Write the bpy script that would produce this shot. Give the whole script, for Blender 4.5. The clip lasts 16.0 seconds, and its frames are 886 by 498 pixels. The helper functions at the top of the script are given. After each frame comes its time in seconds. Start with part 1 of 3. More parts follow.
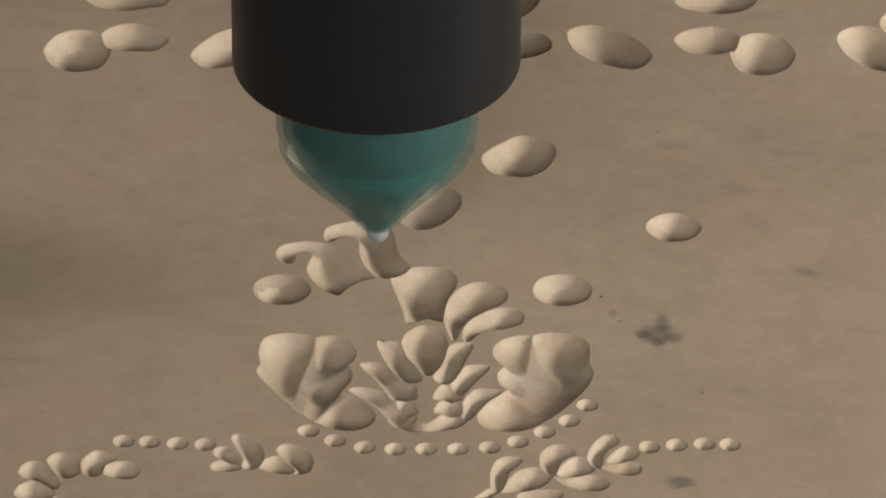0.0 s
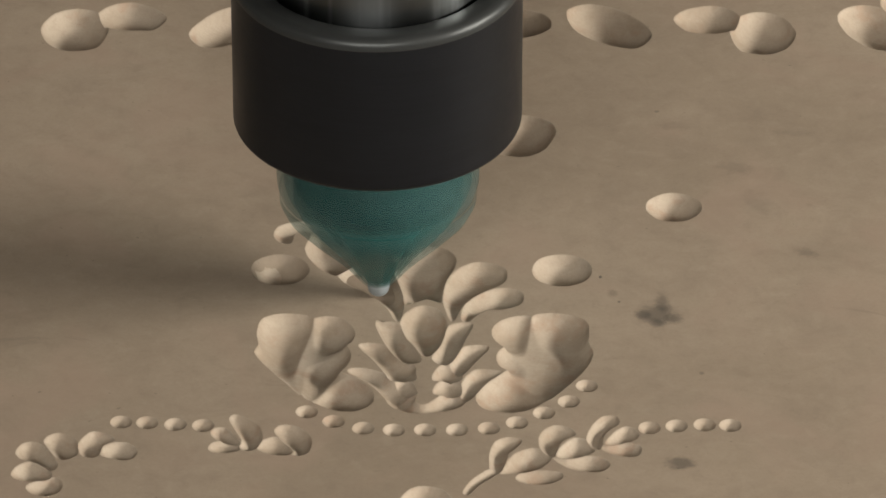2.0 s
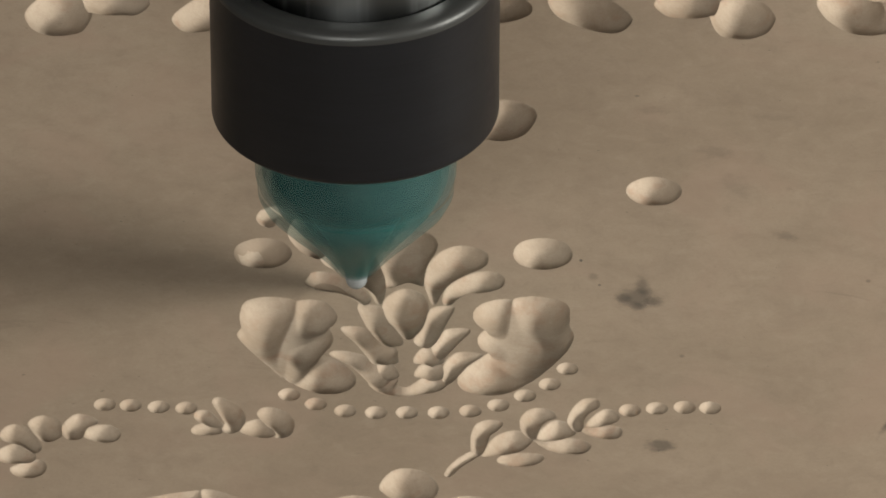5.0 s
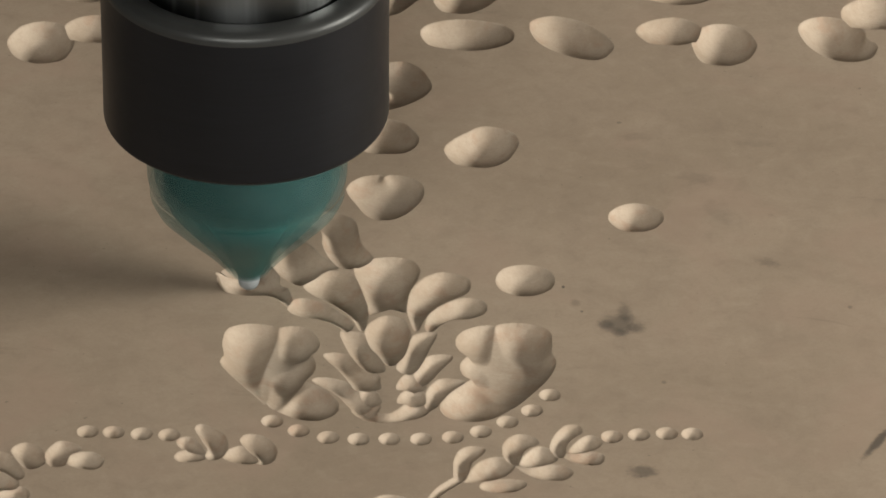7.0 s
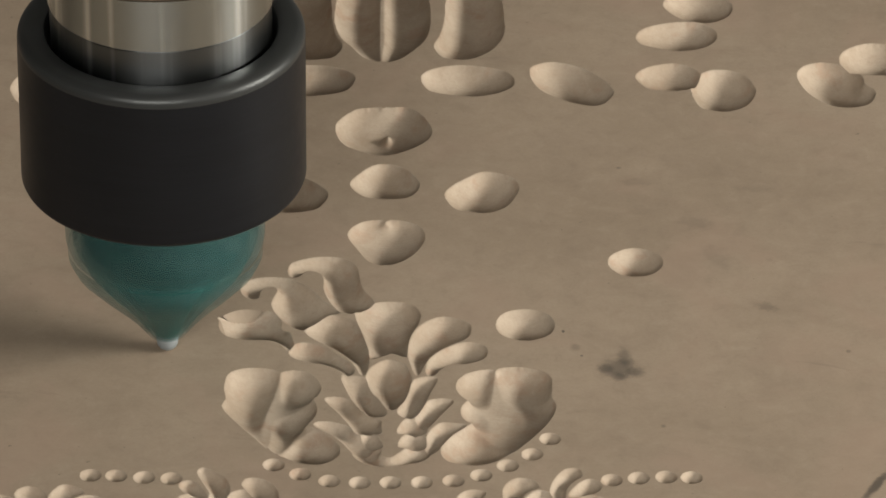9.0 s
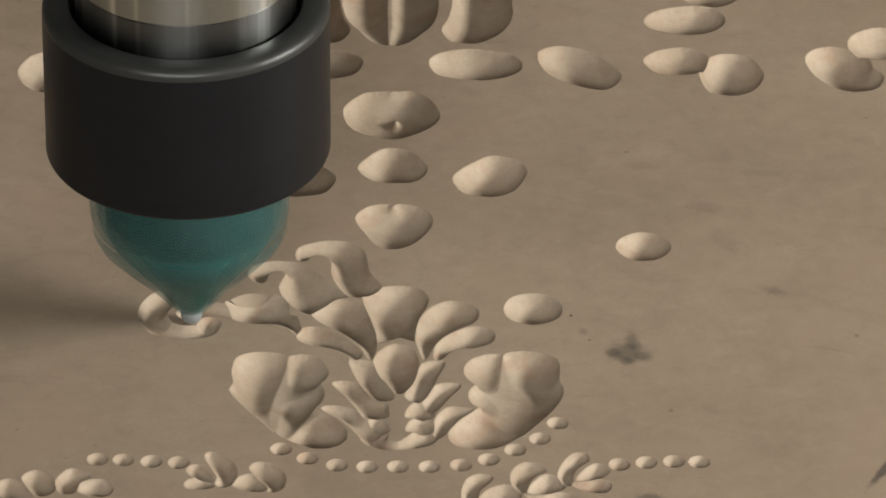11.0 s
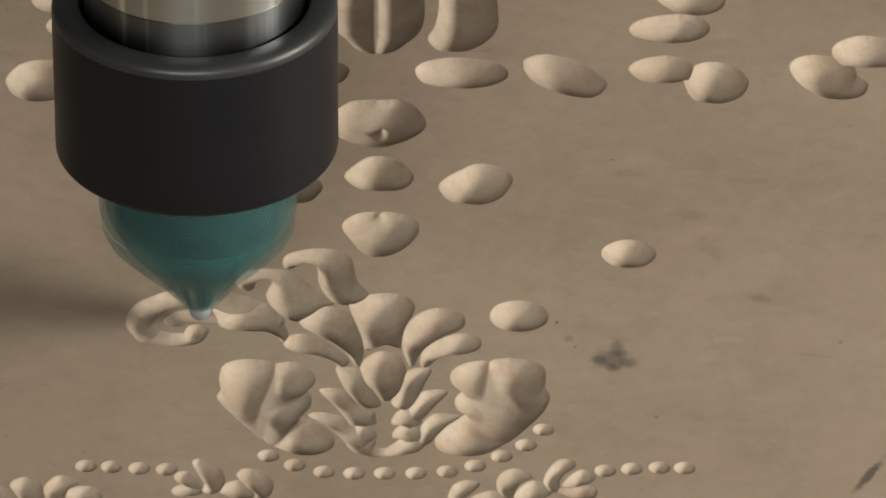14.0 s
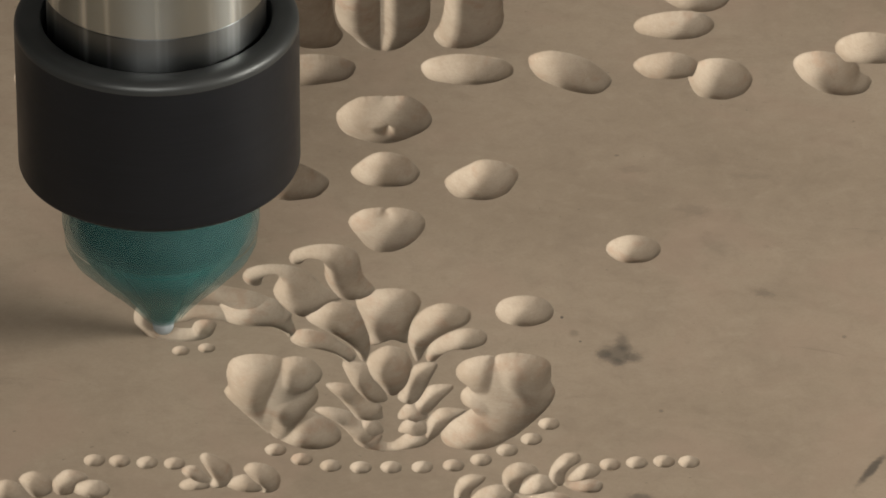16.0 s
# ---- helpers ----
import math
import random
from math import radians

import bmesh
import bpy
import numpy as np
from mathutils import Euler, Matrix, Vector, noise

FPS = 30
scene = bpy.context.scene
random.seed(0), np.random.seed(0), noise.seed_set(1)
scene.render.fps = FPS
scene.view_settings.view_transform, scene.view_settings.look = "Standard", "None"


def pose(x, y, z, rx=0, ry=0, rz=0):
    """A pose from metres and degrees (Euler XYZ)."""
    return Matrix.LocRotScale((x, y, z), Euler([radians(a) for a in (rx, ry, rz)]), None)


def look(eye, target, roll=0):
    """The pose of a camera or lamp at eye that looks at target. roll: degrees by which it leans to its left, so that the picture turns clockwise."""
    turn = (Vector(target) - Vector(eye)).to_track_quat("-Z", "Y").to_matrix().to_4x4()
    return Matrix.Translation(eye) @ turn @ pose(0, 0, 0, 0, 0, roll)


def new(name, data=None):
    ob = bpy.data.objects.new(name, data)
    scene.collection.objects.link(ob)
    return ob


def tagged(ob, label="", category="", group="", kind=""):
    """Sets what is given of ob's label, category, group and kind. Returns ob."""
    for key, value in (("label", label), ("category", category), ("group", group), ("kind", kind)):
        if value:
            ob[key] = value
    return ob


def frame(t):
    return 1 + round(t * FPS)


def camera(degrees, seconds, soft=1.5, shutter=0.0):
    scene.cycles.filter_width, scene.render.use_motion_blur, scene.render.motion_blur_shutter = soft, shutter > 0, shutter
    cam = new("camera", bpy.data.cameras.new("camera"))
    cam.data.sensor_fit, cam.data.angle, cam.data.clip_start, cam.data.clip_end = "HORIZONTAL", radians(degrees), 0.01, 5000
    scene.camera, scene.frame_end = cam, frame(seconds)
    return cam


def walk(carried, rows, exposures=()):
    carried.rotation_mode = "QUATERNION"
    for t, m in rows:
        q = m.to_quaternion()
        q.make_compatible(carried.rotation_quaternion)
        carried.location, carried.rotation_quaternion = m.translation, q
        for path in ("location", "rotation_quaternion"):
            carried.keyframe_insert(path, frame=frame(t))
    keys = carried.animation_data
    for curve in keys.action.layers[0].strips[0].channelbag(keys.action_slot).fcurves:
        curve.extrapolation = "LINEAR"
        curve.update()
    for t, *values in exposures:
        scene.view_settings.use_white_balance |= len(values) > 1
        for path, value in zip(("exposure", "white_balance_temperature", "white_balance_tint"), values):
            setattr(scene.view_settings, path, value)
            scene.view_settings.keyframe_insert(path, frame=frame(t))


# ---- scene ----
# Worked panel: top face at z = 0, ornament in millimetres, x along the gantry, y away from the camera.
cam = camera(6.0, 16.0, soft=1.6)


def eye(pan, tilt, distance, roll):
    """A tripod head 32 degrees above the panel that pans, tilts and edges in and out."""
    a = radians(32)
    return pose(0, -distance * math.cos(a), distance * math.sin(a), 90 + tilt, 0, -pan) @ pose(0, 0, 0, 0, 0, roll)


walk(cam, [
    (0, eye(-0.291, -32.236, 2.3724, -0.061)),
    (0.5, eye(-0.305, -32.308, 2.3730, -0.040)),
    (1, eye(-0.311, -32.358, 2.3744, -0.023)),
    (1.5, eye(-0.291, -32.377, 2.3717, -0.082)),
    (2, eye(-0.283, -32.372, 2.3627, -0.058)),
    (2.5, eye(-0.200, -32.410, 2.3650, -0.067)),
    (3, eye(-0.200, -32.472, 2.3690, -0.045)),
    (3.5, eye(-0.209, -32.522, 2.3687, -0.025)),
    (4, eye(-0.211, -32.537, 2.3710, 0.038)),
    (6.5, eye(-0.007, -32.333, 2.3800, -0.029)),
    (7, eye(0.008, -32.299, 2.3799, 0.015)),
    (7.5, eye(-0.027, -32.238, 2.3811, 0.053)),
    (8, eye(-0.039, -32.209, 2.3818, 0.125)),
    (8.5, eye(-0.004, -32.205, 2.3876, 0.057)),
    (9, eye(0.003, -31.995, 2.3928, 0.000)),
    (9.5, eye(-0.081, -31.937, 2.3934, 0.016)),
    (10, eye(-0.073, -32.104, 2.3899, 0.014)),
    (12.5, eye(-0.029, -32.093, 2.3954, 0.033)),
    (13, eye(0.012, -32.078, 2.3972, 0.124)),
    (13.5, eye(0.042, -32.057, 2.4000, 0.011)),
    (14, eye(0.051, -32.052, 2.4021, 0.007)),
    (14.5, eye(0.075, -32.021, 2.4045, -0.019)),
    (15, eye(0.080, -32.010, 2.4082, -0.086)),
    (15.5, eye(0.019, -32.048, 2.4132, -0.042)),
    (16, eye(0.004, -32.083, 2.4174, -0.071)),
])

# ---- light ----
world = bpy.data.worlds.new("sky")
scene.world = world
world.use_nodes = True
wn = world.node_tree.nodes
sky = wn.new("ShaderNodeTexSky")
sky.sky_type, sky.sun_disc = "NISHITA", False
sky.sun_elevation, sky.sun_rotation = radians(21), radians(102)
world.node_tree.links.new(sky.outputs[0], wn["Background"].inputs[0])
wn["Background"].inputs[1].default_value = 0.05
scene.view_settings.exposure = 0.63


def area_lamp(name, m, width, height, power, colour):
    data = bpy.data.lights.new(name, "AREA")
    data.shape, data.size, data.size_y, data.energy, data.color = "RECTANGLE", width, height, power, colour
    ob = new(name, data)
    ob.matrix_world = m
    return ob


# side key follows the cast shadows; front fill is added; their windows are invented
area_lamp("key_side", look((1.52, -0.32, 0.585), (0, 0, 0.0)), 0.70, 0.27, 23.2, (1.0, 0.95, 0.87))
area_lamp("fill_front", look((-0.325, -3.40, 1.75), (0.1, 0, 0.6)), 2.3, 0.7, 61, (1.0, 0.96, 0.9))

# ---- materials ----


def material(name, colour, rough=0.6, metal=0.0):
    m = bpy.data.materials.new(name)
    m.use_nodes = True
    b = m.node_tree.nodes["Principled BSDF"]
    b.inputs["Base Color"].default_value = (*colour, 1)
    b.inputs["Roughness"].default_value, b.inputs["Metallic"].default_value = rough, metal
    return m, m.node_tree.nodes, m.node_tree.links, b


def mix(nodes, links, factor, a, b, blend="MIX"):
    """Colour mix of two colours or sockets by a factor socket or number."""
    n = nodes.new("ShaderNodeMix")
    n.data_type, n.blend_type = "RGBA", blend
    for socket, value in ((n.inputs[0], factor), (n.inputs[6], a), (n.inputs[7], b)):
        if isinstance(value, (int, float)):
            socket.default_value = value
        elif isinstance(value, tuple):
            socket.default_value = (*value, 1)
        else:
            links.new(value, socket)
    return n.outputs[2]


def math_node(nodes, links, op, a, b=0.0):
    n = nodes.new("ShaderNodeMath")
    n.operation = op
    for socket, value in zip(n.inputs, (a, b)):
        if isinstance(value, (int, float)):
            socket.default_value = value
        else:
            links.new(value, socket)
    return n.outputs[0]


def ramp(nodes, links, value, low, high, a=0.0, b=1.0):
    n = nodes.new("ShaderNodeMapRange")
    n.interpolation_type = "SMOOTHSTEP"
    links.new(value, n.inputs[0])
    for k, v in enumerate((low, high, a, b)):
        n.inputs[k + 1].default_value = v
    return n.outputs[0]


def noise_node(nodes, links, where, scale, detail=4.0, rough=0.6, distortion=0.0):
    n = nodes.new("ShaderNodeTexNoise")
    n.inputs["Scale"].default_value, n.inputs["Detail"].default_value = scale, detail
    n.inputs["Roughness"].default_value, n.inputs["Distortion"].default_value = rough, distortion
    links.new(where, n.inputs["Vector"])
    return n.outputs["Fac"]


def plane_place(nodes, links, sx=1.0, sy=1.0, sz=0.0):
    """World place, flattened, so that the wood figure is the same on every piece of the board."""
    g = nodes.new("ShaderNodeNewGeometry")
    v = nodes.new("ShaderNodeVectorMath")
    v.operation = "MULTIPLY"
    v.inputs[1].default_value = (sx, sy, sz)
    links.new(g.outputs["Position"], v.inputs[0])
    return v.outputs[0]


def bump(nodes, links, bsdf, height, strength, distance):
    n = nodes.new("ShaderNodeBump")
    n.inputs["Strength"].default_value, n.inputs["Distance"].default_value = strength, distance
    links.new(height, n.inputs["Height"])
    links.new(n.outputs[0], bsdf.inputs["Normal"])


def spot(nodes, links, where, x, y, rx, ry, ragged=0.5, turn=0.0):
    """A stain's mask: 1 inside a ragged oval round (x, y) in metres."""
    m = nodes.new("ShaderNodeMapping")
    m.vector_type = "TEXTURE"
    m.inputs["Location"].default_value = (x, y, 0)
    m.inputs["Rotation"].default_value = (0, 0, radians(turn))
    m.inputs["Scale"].default_value = (rx, ry, 1)
    links.new(where, m.inputs[0])
    length = nodes.new("ShaderNodeVectorMath")
    length.operation = "LENGTH"
    links.new(m.outputs[0], length.inputs[0])
    wobble = noise_node(nodes, links, where, 260, 3)
    total = math_node(nodes, links, "ADD", length.outputs["Value"], math_node(nodes, links, "MULTIPLY", math_node(nodes, links, "SUBTRACT", wobble, 0.5), ragged * 4))
    return ramp(nodes, links, total, 0.35, 1.25, 1.0, 0.0)


def board_skin():
    m, n, l, b = material("weathered_board_face", (0.33, 0.26, 0.19), 0.62)
    flat = plane_place(n, l)
    streak = plane_place(n, l, 0.75, 1.0)
    big = noise_node(n, l, flat, 9, 3)
    mid = noise_node(n, l, streak, 55, 5, 0.65, 0.6)
    fine = noise_node(n, l, flat, 900, 3, 0.7)
    c = mix(n, l, ramp(n, l, big, 0.3, 0.7), SKIN_DARK, SKIN_LIGHT)
    c = mix(n, l, ramp(n, l, mid, 0.42, 0.75, 0, 0.3), c, (0.24, 0.185, 0.135))
    c = mix(n, l, ramp(n, l, fine, 0.35, 0.75, 0, 0.16), c, (0.2, 0.155, 0.115))
    patch = noise_node(n, l, flat, 150, 4, 0.65, 0.4)
    c = mix(n, l, ramp(n, l, patch, 0.5, 0.72, 0, 0.22), c, (0.21, 0.165, 0.125))
    c = mix(n, l, ramp(n, l, patch, 0.5, 0.3, 0, 0.2), c, (0.44, 0.36, 0.27))
    warm = noise_node(n, l, flat, 22, 3, 0.6, 0.8)
    c = mix(n, l, ramp(n, l, warm, 0.48, 0.7, 0, 0.5), c, (0.37, 0.275, 0.205))
    scuff = noise_node(n, l, plane_place(n, l, 0.5, 1.3), 30, 6, 0.72, 1.5)
    c = mix(n, l, ramp(n, l, scuff, 0.63, 0.72, 0, 0.3), c, (0.17, 0.14, 0.11))
    speck = noise_node(n, l, flat, 420, 2, 0.5)
    c = mix(n, l, ramp(n, l, speck, 0.72, 0.78, 0, 0.45), c, (0.12, 0.1, 0.08))
    # ink blot, smears, specks and a pencil stroke
    for x, y, rx, ry, ragged, turn, deep in STAINS:
        c = mix(n, l, math_node(n, l, "MULTIPLY", spot(n, l, flat, x / 1000, y / 1000, rx / 1000, ry / 1000, ragged, turn), deep), c, (0.055, 0.05, 0.045))
    l.new(c, b.inputs["Base Color"])
    rough = ramp(n, l, mid, 0.3, 0.7, 0.5, 0.72)
    l.new(rough, b.inputs["Roughness"])
    b.inputs["Specular IOR Level"].default_value = 0.35
    bump(n, l, b, math_node(n, l, "ADD", fine, math_node(n, l, "MULTIPLY", mid, 2.0)), 0.25, 0.00008)
    return m


def fresh_cut():
    m, n, l, b = material("fresh_cut_wood", (0.55, 0.45, 0.33), 0.7)
    g = n.new("ShaderNodeNewGeometry").outputs["Position"]
    mid = noise_node(n, l, g, 70, 4, 0.6)
    fine = noise_node(n, l, g, 1100, 3, 0.7)
    c = mix(n, l, ramp(n, l, mid, 0.3, 0.7), CUT_DARK, CUT_LIGHT)
    c = mix(n, l, ramp(n, l, fine, 0.4, 0.8, 0, 0.2), c, (0.26, 0.2, 0.145))
    c = mix(n, l, ramp(n, l, noise_node(n, l, g, 130, 4, 0.6), 0.52, 0.72, 0, 0.5), c, (0.36, 0.235, 0.16))
    fuzz = noise_node(n, l, g, 420, 5, 0.7, 0.5)
    c = mix(n, l, ramp(n, l, fuzz, 0.52, 0.72, 0, 0.2), c, (0.27, 0.2, 0.14))
    c = mix(n, l, ramp(n, l, fuzz, 0.48, 0.3, 0, 0.25), c, (0.5, 0.43, 0.34))
    l.new(c, b.inputs["Base Color"])
    b.inputs["Specular IOR Level"].default_value = 0.25
    wave = n.new("ShaderNodeTexWave")
    wave.bands_direction = "Y"
    wave.inputs["Scale"].default_value, wave.inputs["Distortion"].default_value = 320, 2.0
    l.new(g, wave.inputs["Vector"])
    bump(n, l, b, math_node(n, l, "ADD", math_node(n, l, "MULTIPLY", fuzz, 2.5), math_node(n, l, "ADD", fine, math_node(n, l, "MULTIPLY", wave.outputs["Fac"], 0.22))), 0.4, 0.00013)
    return m


def metal_turned(name, colour, rough, ring=900.0, metal=1.0, brushed_glints=0.0):
    m, n, l, b = material(name, colour, rough, metal)
    b.inputs["Specular IOR Level"].default_value = 0.22
    t = n.new("ShaderNodeTexCoord").outputs["Object"]
    v = n.new("ShaderNodeVectorMath")
    v.operation = "MULTIPLY"
    v.inputs[1].default_value = (0.04, 0.04, 1.0)
    l.new(t, v.inputs[0])
    lines = noise_node(n, l, v.outputs[0], ring, 3, 0.7)
    worn = noise_node(n, l, t, 60, 5, 0.7)
    l.new(ramp(n, l, worn, 0.3, 0.75, rough * 0.92, min(1, rough * 1.12)), b.inputs["Roughness"])
    l.new(mix(n, l, ramp(n, l, lines, 0.3, 0.7, 0, 0.5), colour, tuple(0.6 * v for v in colour)), b.inputs["Base Color"])
    if brushed_glints:
        w = n.new("ShaderNodeVectorMath")
        w.operation = "MULTIPLY"
        w.inputs[1].default_value = (1, 1, 0.02)
        l.new(t, w.inputs[0])
        # upright streaks of reflected light put into the base colour
        streak = ramp(n, l, noise_node(n, l, w.outputs[0], 150, 2, 0.6), 0.5, 0.72)
        l.new(mix(n, l, streak, tuple(0.68 * v for v in colour), tuple(min(1, 1.5 * v) for v in colour)), b.inputs["Base Color"])
        tangent = n.new("ShaderNodeTangent")
        tangent.direction_type, tangent.axis = "RADIAL", "Z"
        l.new(tangent.outputs[0], b.inputs["Tangent"])
        b.inputs["Anisotropic"].default_value, b.inputs["Anisotropic Rotation"].default_value = brushed_glints, 0.25
    return m


def plain(name, colour, rough, scale, spread=0.25):
    m, n, l, b = material(name, colour, rough)
    t = n.new("ShaderNodeTexCoord").outputs["Object"]
    a = noise_node(n, l, t, scale, 6, 0.65)
    f = noise_node(n, l, t, scale * 14, 3, 0.7)
    c = mix(n, l, ramp(n, l, a, 0.3, 0.7), tuple(v * (1 - spread) for v in colour), tuple(min(1, v * (1 + spread)) for v in colour))
    c = mix(n, l, ramp(n, l, f, 0.4, 0.8, 0, 0.25), c, tuple(v * 0.7 for v in colour))
    l.new(c, b.inputs["Base Color"])
    bump(n, l, b, f, 0.3, 0.002)
    return m


def teal_film(name, colour, clear, rough):
    """Thin tinted plastic: part of the light passes straight through."""
    m, n, l, b = material(name, colour, rough)
    t = n.new("ShaderNodeTexCoord").outputs["Object"]
    clear_var = ramp(n, l, noise_node(n, l, t, 40, 3), 0.3, 0.7, clear - 0.08, clear + 0.08)
    see = n.new("ShaderNodeBsdfTransparent")
    see.inputs[0].default_value = FILM_TINT
    blend = n.new("ShaderNodeMixShader")
    l.new(clear_var, blend.inputs[0])
    l.new(b.outputs[0], blend.inputs[1])
    l.new(see.outputs[0], blend.inputs[2])
    l.new(blend.outputs[0], n["Material Output"].inputs[0])
    return m


SKIN_DARK, SKIN_LIGHT = (0.315, 0.248, 0.18), (0.385, 0.306, 0.226)
CUT_DARK, CUT_LIGHT = (0.375, 0.298, 0.22), (0.465, 0.385, 0.298)
FILM_TINT = (0.88, 0.96, 0.97, 1)
STAINS = [(48.6, -61.9, 5.2, 6.0, 0.3, 0, 0.55), (50.4, -56.4, 2.3, 5.0, 0.3, 8, 0.45), (53.2, -63.9, 2.9, 2.6, 0.3, -30, 0.5),
          (45.1, -61.9, 2.6, 2.2, 0.3, 0, 0.45), (48.8, -65.9, 2.4, 2.6, 0.3, 0, 0.45), (36.8, -50.8, 1.6, 2, 0.4, 0, 0.3),
          (33.6, -42.9, 0.5, 0.8, 0.2, 0, 0.8), (38.6, -55.5, 0.5, 0.6, 0.2, 0, 0.6), (60.5, -91.1, 0.9, 1, 0.3, 0, 0.4),
          (90.9, -30.2, 3, 2.6, 0.5, -15, 0.35), (72.5, 14.4, 5.5, 3.6, 0.5, -20, 0.2), (55.7, 36.6, 5, 2.4, 0.5, 0, 0.16),
          (89.7, 32.9, 7, 2.2, 0.5, 0, 0.14), (78.1, -3.9, 4, 6, 0.6, 30, 0.12), (112.7, -53.2, 0.8, 1, 0.3, 0, 0.4),
          (50.6, 44.4, 0.8, 0.8, 0.3, 0, 0.4), (53.6, -135.0, 4.2, 3.2, 0.4, 0, 0.55), (117.4, -120.7, 1.5, 10.0, 0.3, -28, 0.75)]
BOARD_SKIN, FRESH_CUT = board_skin(), fresh_cut()
BLACK_STEEL = metal_turned("black_oxide_steel", (0.0085, 0.0095, 0.0115), 0.4, 700, 0.0)
# cap steel lightened: the top's reflected light put into the colour
LIT_RIM_STEEL = metal_turned("lit_rim_steel", (0.058, 0.061, 0.06), 0.38, 700, 0.5)
DARK_STEEL = metal_turned("dark_ground_steel", (0.25, 0.266, 0.268), 0.3, 1400, 1.0, 0.8)
BRIGHT_STEEL = metal_turned("bright_turned_steel", (0.64, 0.69, 0.68), 0.2, 1600, 1.0, 0.8)
BRONZE_STEEL = metal_turned("brown_spindle_housing", (0.30, 0.24, 0.19), 0.4, 500)
CARBIDE = metal_turned("pale_carbide", (0.3, 0.33, 0.34), 0.35, 1800, 0.15)
TEAL_CORE = metal_turned("teal_nut_metal", (0.012, 0.1, 0.088), 0.2, 120, 0.0)
TEAL_LIGHT = metal_turned("pale_teal_metal", (0.05, 0.19, 0.168), 0.33, 120, 0.0)
OUTER_FILM = teal_film("smoky_plastic", (0.06, 0.125, 0.125), 0.66, 0.16)
RING_FILM = teal_film("dark_teal_plastic", (0.012, 0.085, 0.076), 0.46, 0.16)
CONE_FILM = teal_film("teal_plastic", (0.045, 0.21, 0.19), 0.62, 0.3)
GREY_BOARD = plain("grey_ceiling_board", (0.22, 0.21, 0.2), 0.85, 2, 0.1)
GREY_PLASTER = plain("grey_plaster_wall", (0.3, 0.29, 0.27), 0.85, 2, 0.1)
CONCRETE, PLASTER, BED = plain("concrete_floor", (0.28, 0.27, 0.25), 0.8, 3), plain("plaster_wall", (0.62, 0.58, 0.52), 0.85, 2, 0.1), plain("painted_machine_bed", (0.18, 0.2, 0.22), 0.5, 8)

# ---- building helpers ----


def mesh_object(name, verts, faces, mat, parent=None, label="", smooth=True):
    me = bpy.data.meshes.new(name)
    me.from_pydata(verts, [], faces)
    me.materials.append(mat)
    me.polygons.foreach_set("use_smooth", [smooth] * len(me.polygons))
    ob = new(name, me)
    ob.parent = parent
    return tagged(ob, label)


def part(name, bm, mat, parent, label=""):
    me = bpy.data.meshes.new(name)
    bm.to_mesh(me)
    bm.free()
    me.materials.append(mat)
    ob = new(name, me)
    ob.parent = parent
    return tagged(ob, label)


def box(x0, x1, y0, y1, z0, z1, bevel=0.0):
    bm = bmesh.new()
    bmesh.ops.create_cube(bm, size=1)
    for v in bm.verts:
        v.co = ((x0, x1)[v.co.x > 0], (y0, y1)[v.co.y > 0], (z0, z1)[v.co.z > 0])
    if bevel:
        bmesh.ops.bevel(bm, geom=list(bm.edges), offset=bevel, segments=3, affect="EDGES", profile=0.5)
    return bm


def turned(name, profile, mat, parent, label="", steps=128, sharp=35):
    """A body of revolution about z from (radius, height) pairs in millimetres."""
    verts, faces = [], []
    for r, z in profile:
        for k in range(steps):
            a = 2 * math.pi * k / steps
            verts.append((r * math.cos(a) / 1000, r * math.sin(a) / 1000, z / 1000))
    for i in range(len(profile) - 1):
        for k in range(steps):
            j = (k + 1) % steps
            faces.append((i * steps + k, i * steps + j, (i + 1) * steps + j, (i + 1) * steps + k))
    ob = mesh_object(name, verts, faces, mat, parent, label)
    ob.data.set_sharp_from_angle(angle=radians(sharp))
    return ob


def rounded(r, z0, r1, z1, n=6):
    """A quarter round from (r, z0) to (r1, z1), bulging outwards."""
    return [(r1 + (r - r1) * math.cos(k / n * math.pi / 2), z0 + (z1 - z0) * math.sin(k / n * math.pi / 2)) for k in range(n + 1)]


# ---- the board, a field of depths ----
STEP, BLOCK = 0.25, 16
X0, Y0, NX, NY = -150.0, -172.0, 1216, 1344
depth = np.zeros((NY + 1, NX + 1), np.float32)
owner = np.full((NY + 1, NX + 1), -1, np.int16)
early = np.zeros((NY + 1, NX + 1), np.float32)
HOLLOWS = []
DEEP, BLEND = 0.57, 0.9


def hollow(name, stage, label):
    HOLLOWS.append((name, stage, label))


def scoop(field):
    """Cut one scoop, a function of grids x, y with its bounds, into the board for the newest hollow."""
    (x0, x1, y0, y1), shape = field
    i0, i1 = max(0, int((x0 - X0) / STEP) - 1), min(NX, int((x1 - X0) / STEP) + 2)
    j0, j1 = max(0, int((y0 - Y0) / STEP) - 1), min(NY, int((y1 - Y0) / STEP) + 2)
    if i1 <= i0 or j1 <= j0:
        return
    gx, gy = np.meshgrid(X0 + STEP * np.arange(i0, i1 + 1), Y0 + STEP * np.arange(j0, j1 + 1))
    d = shape(gx, gy) * (1 + 0.012 * np.sin(0.62 * gx + 0.2 * gy) * np.sin(0.55 * gy - 0.15 * gx))
    d = d.astype(np.float32)
    old, own = depth[j0:j1 + 1, i0:i1 + 1], owner[j0:j1 + 1, i0:i1 + 1]
    same = (own == len(HOLLOWS) - 1) & (d > 0) & (old > 0)
    h = np.clip(1 - np.abs(d - old) / BLEND, 0, 1)
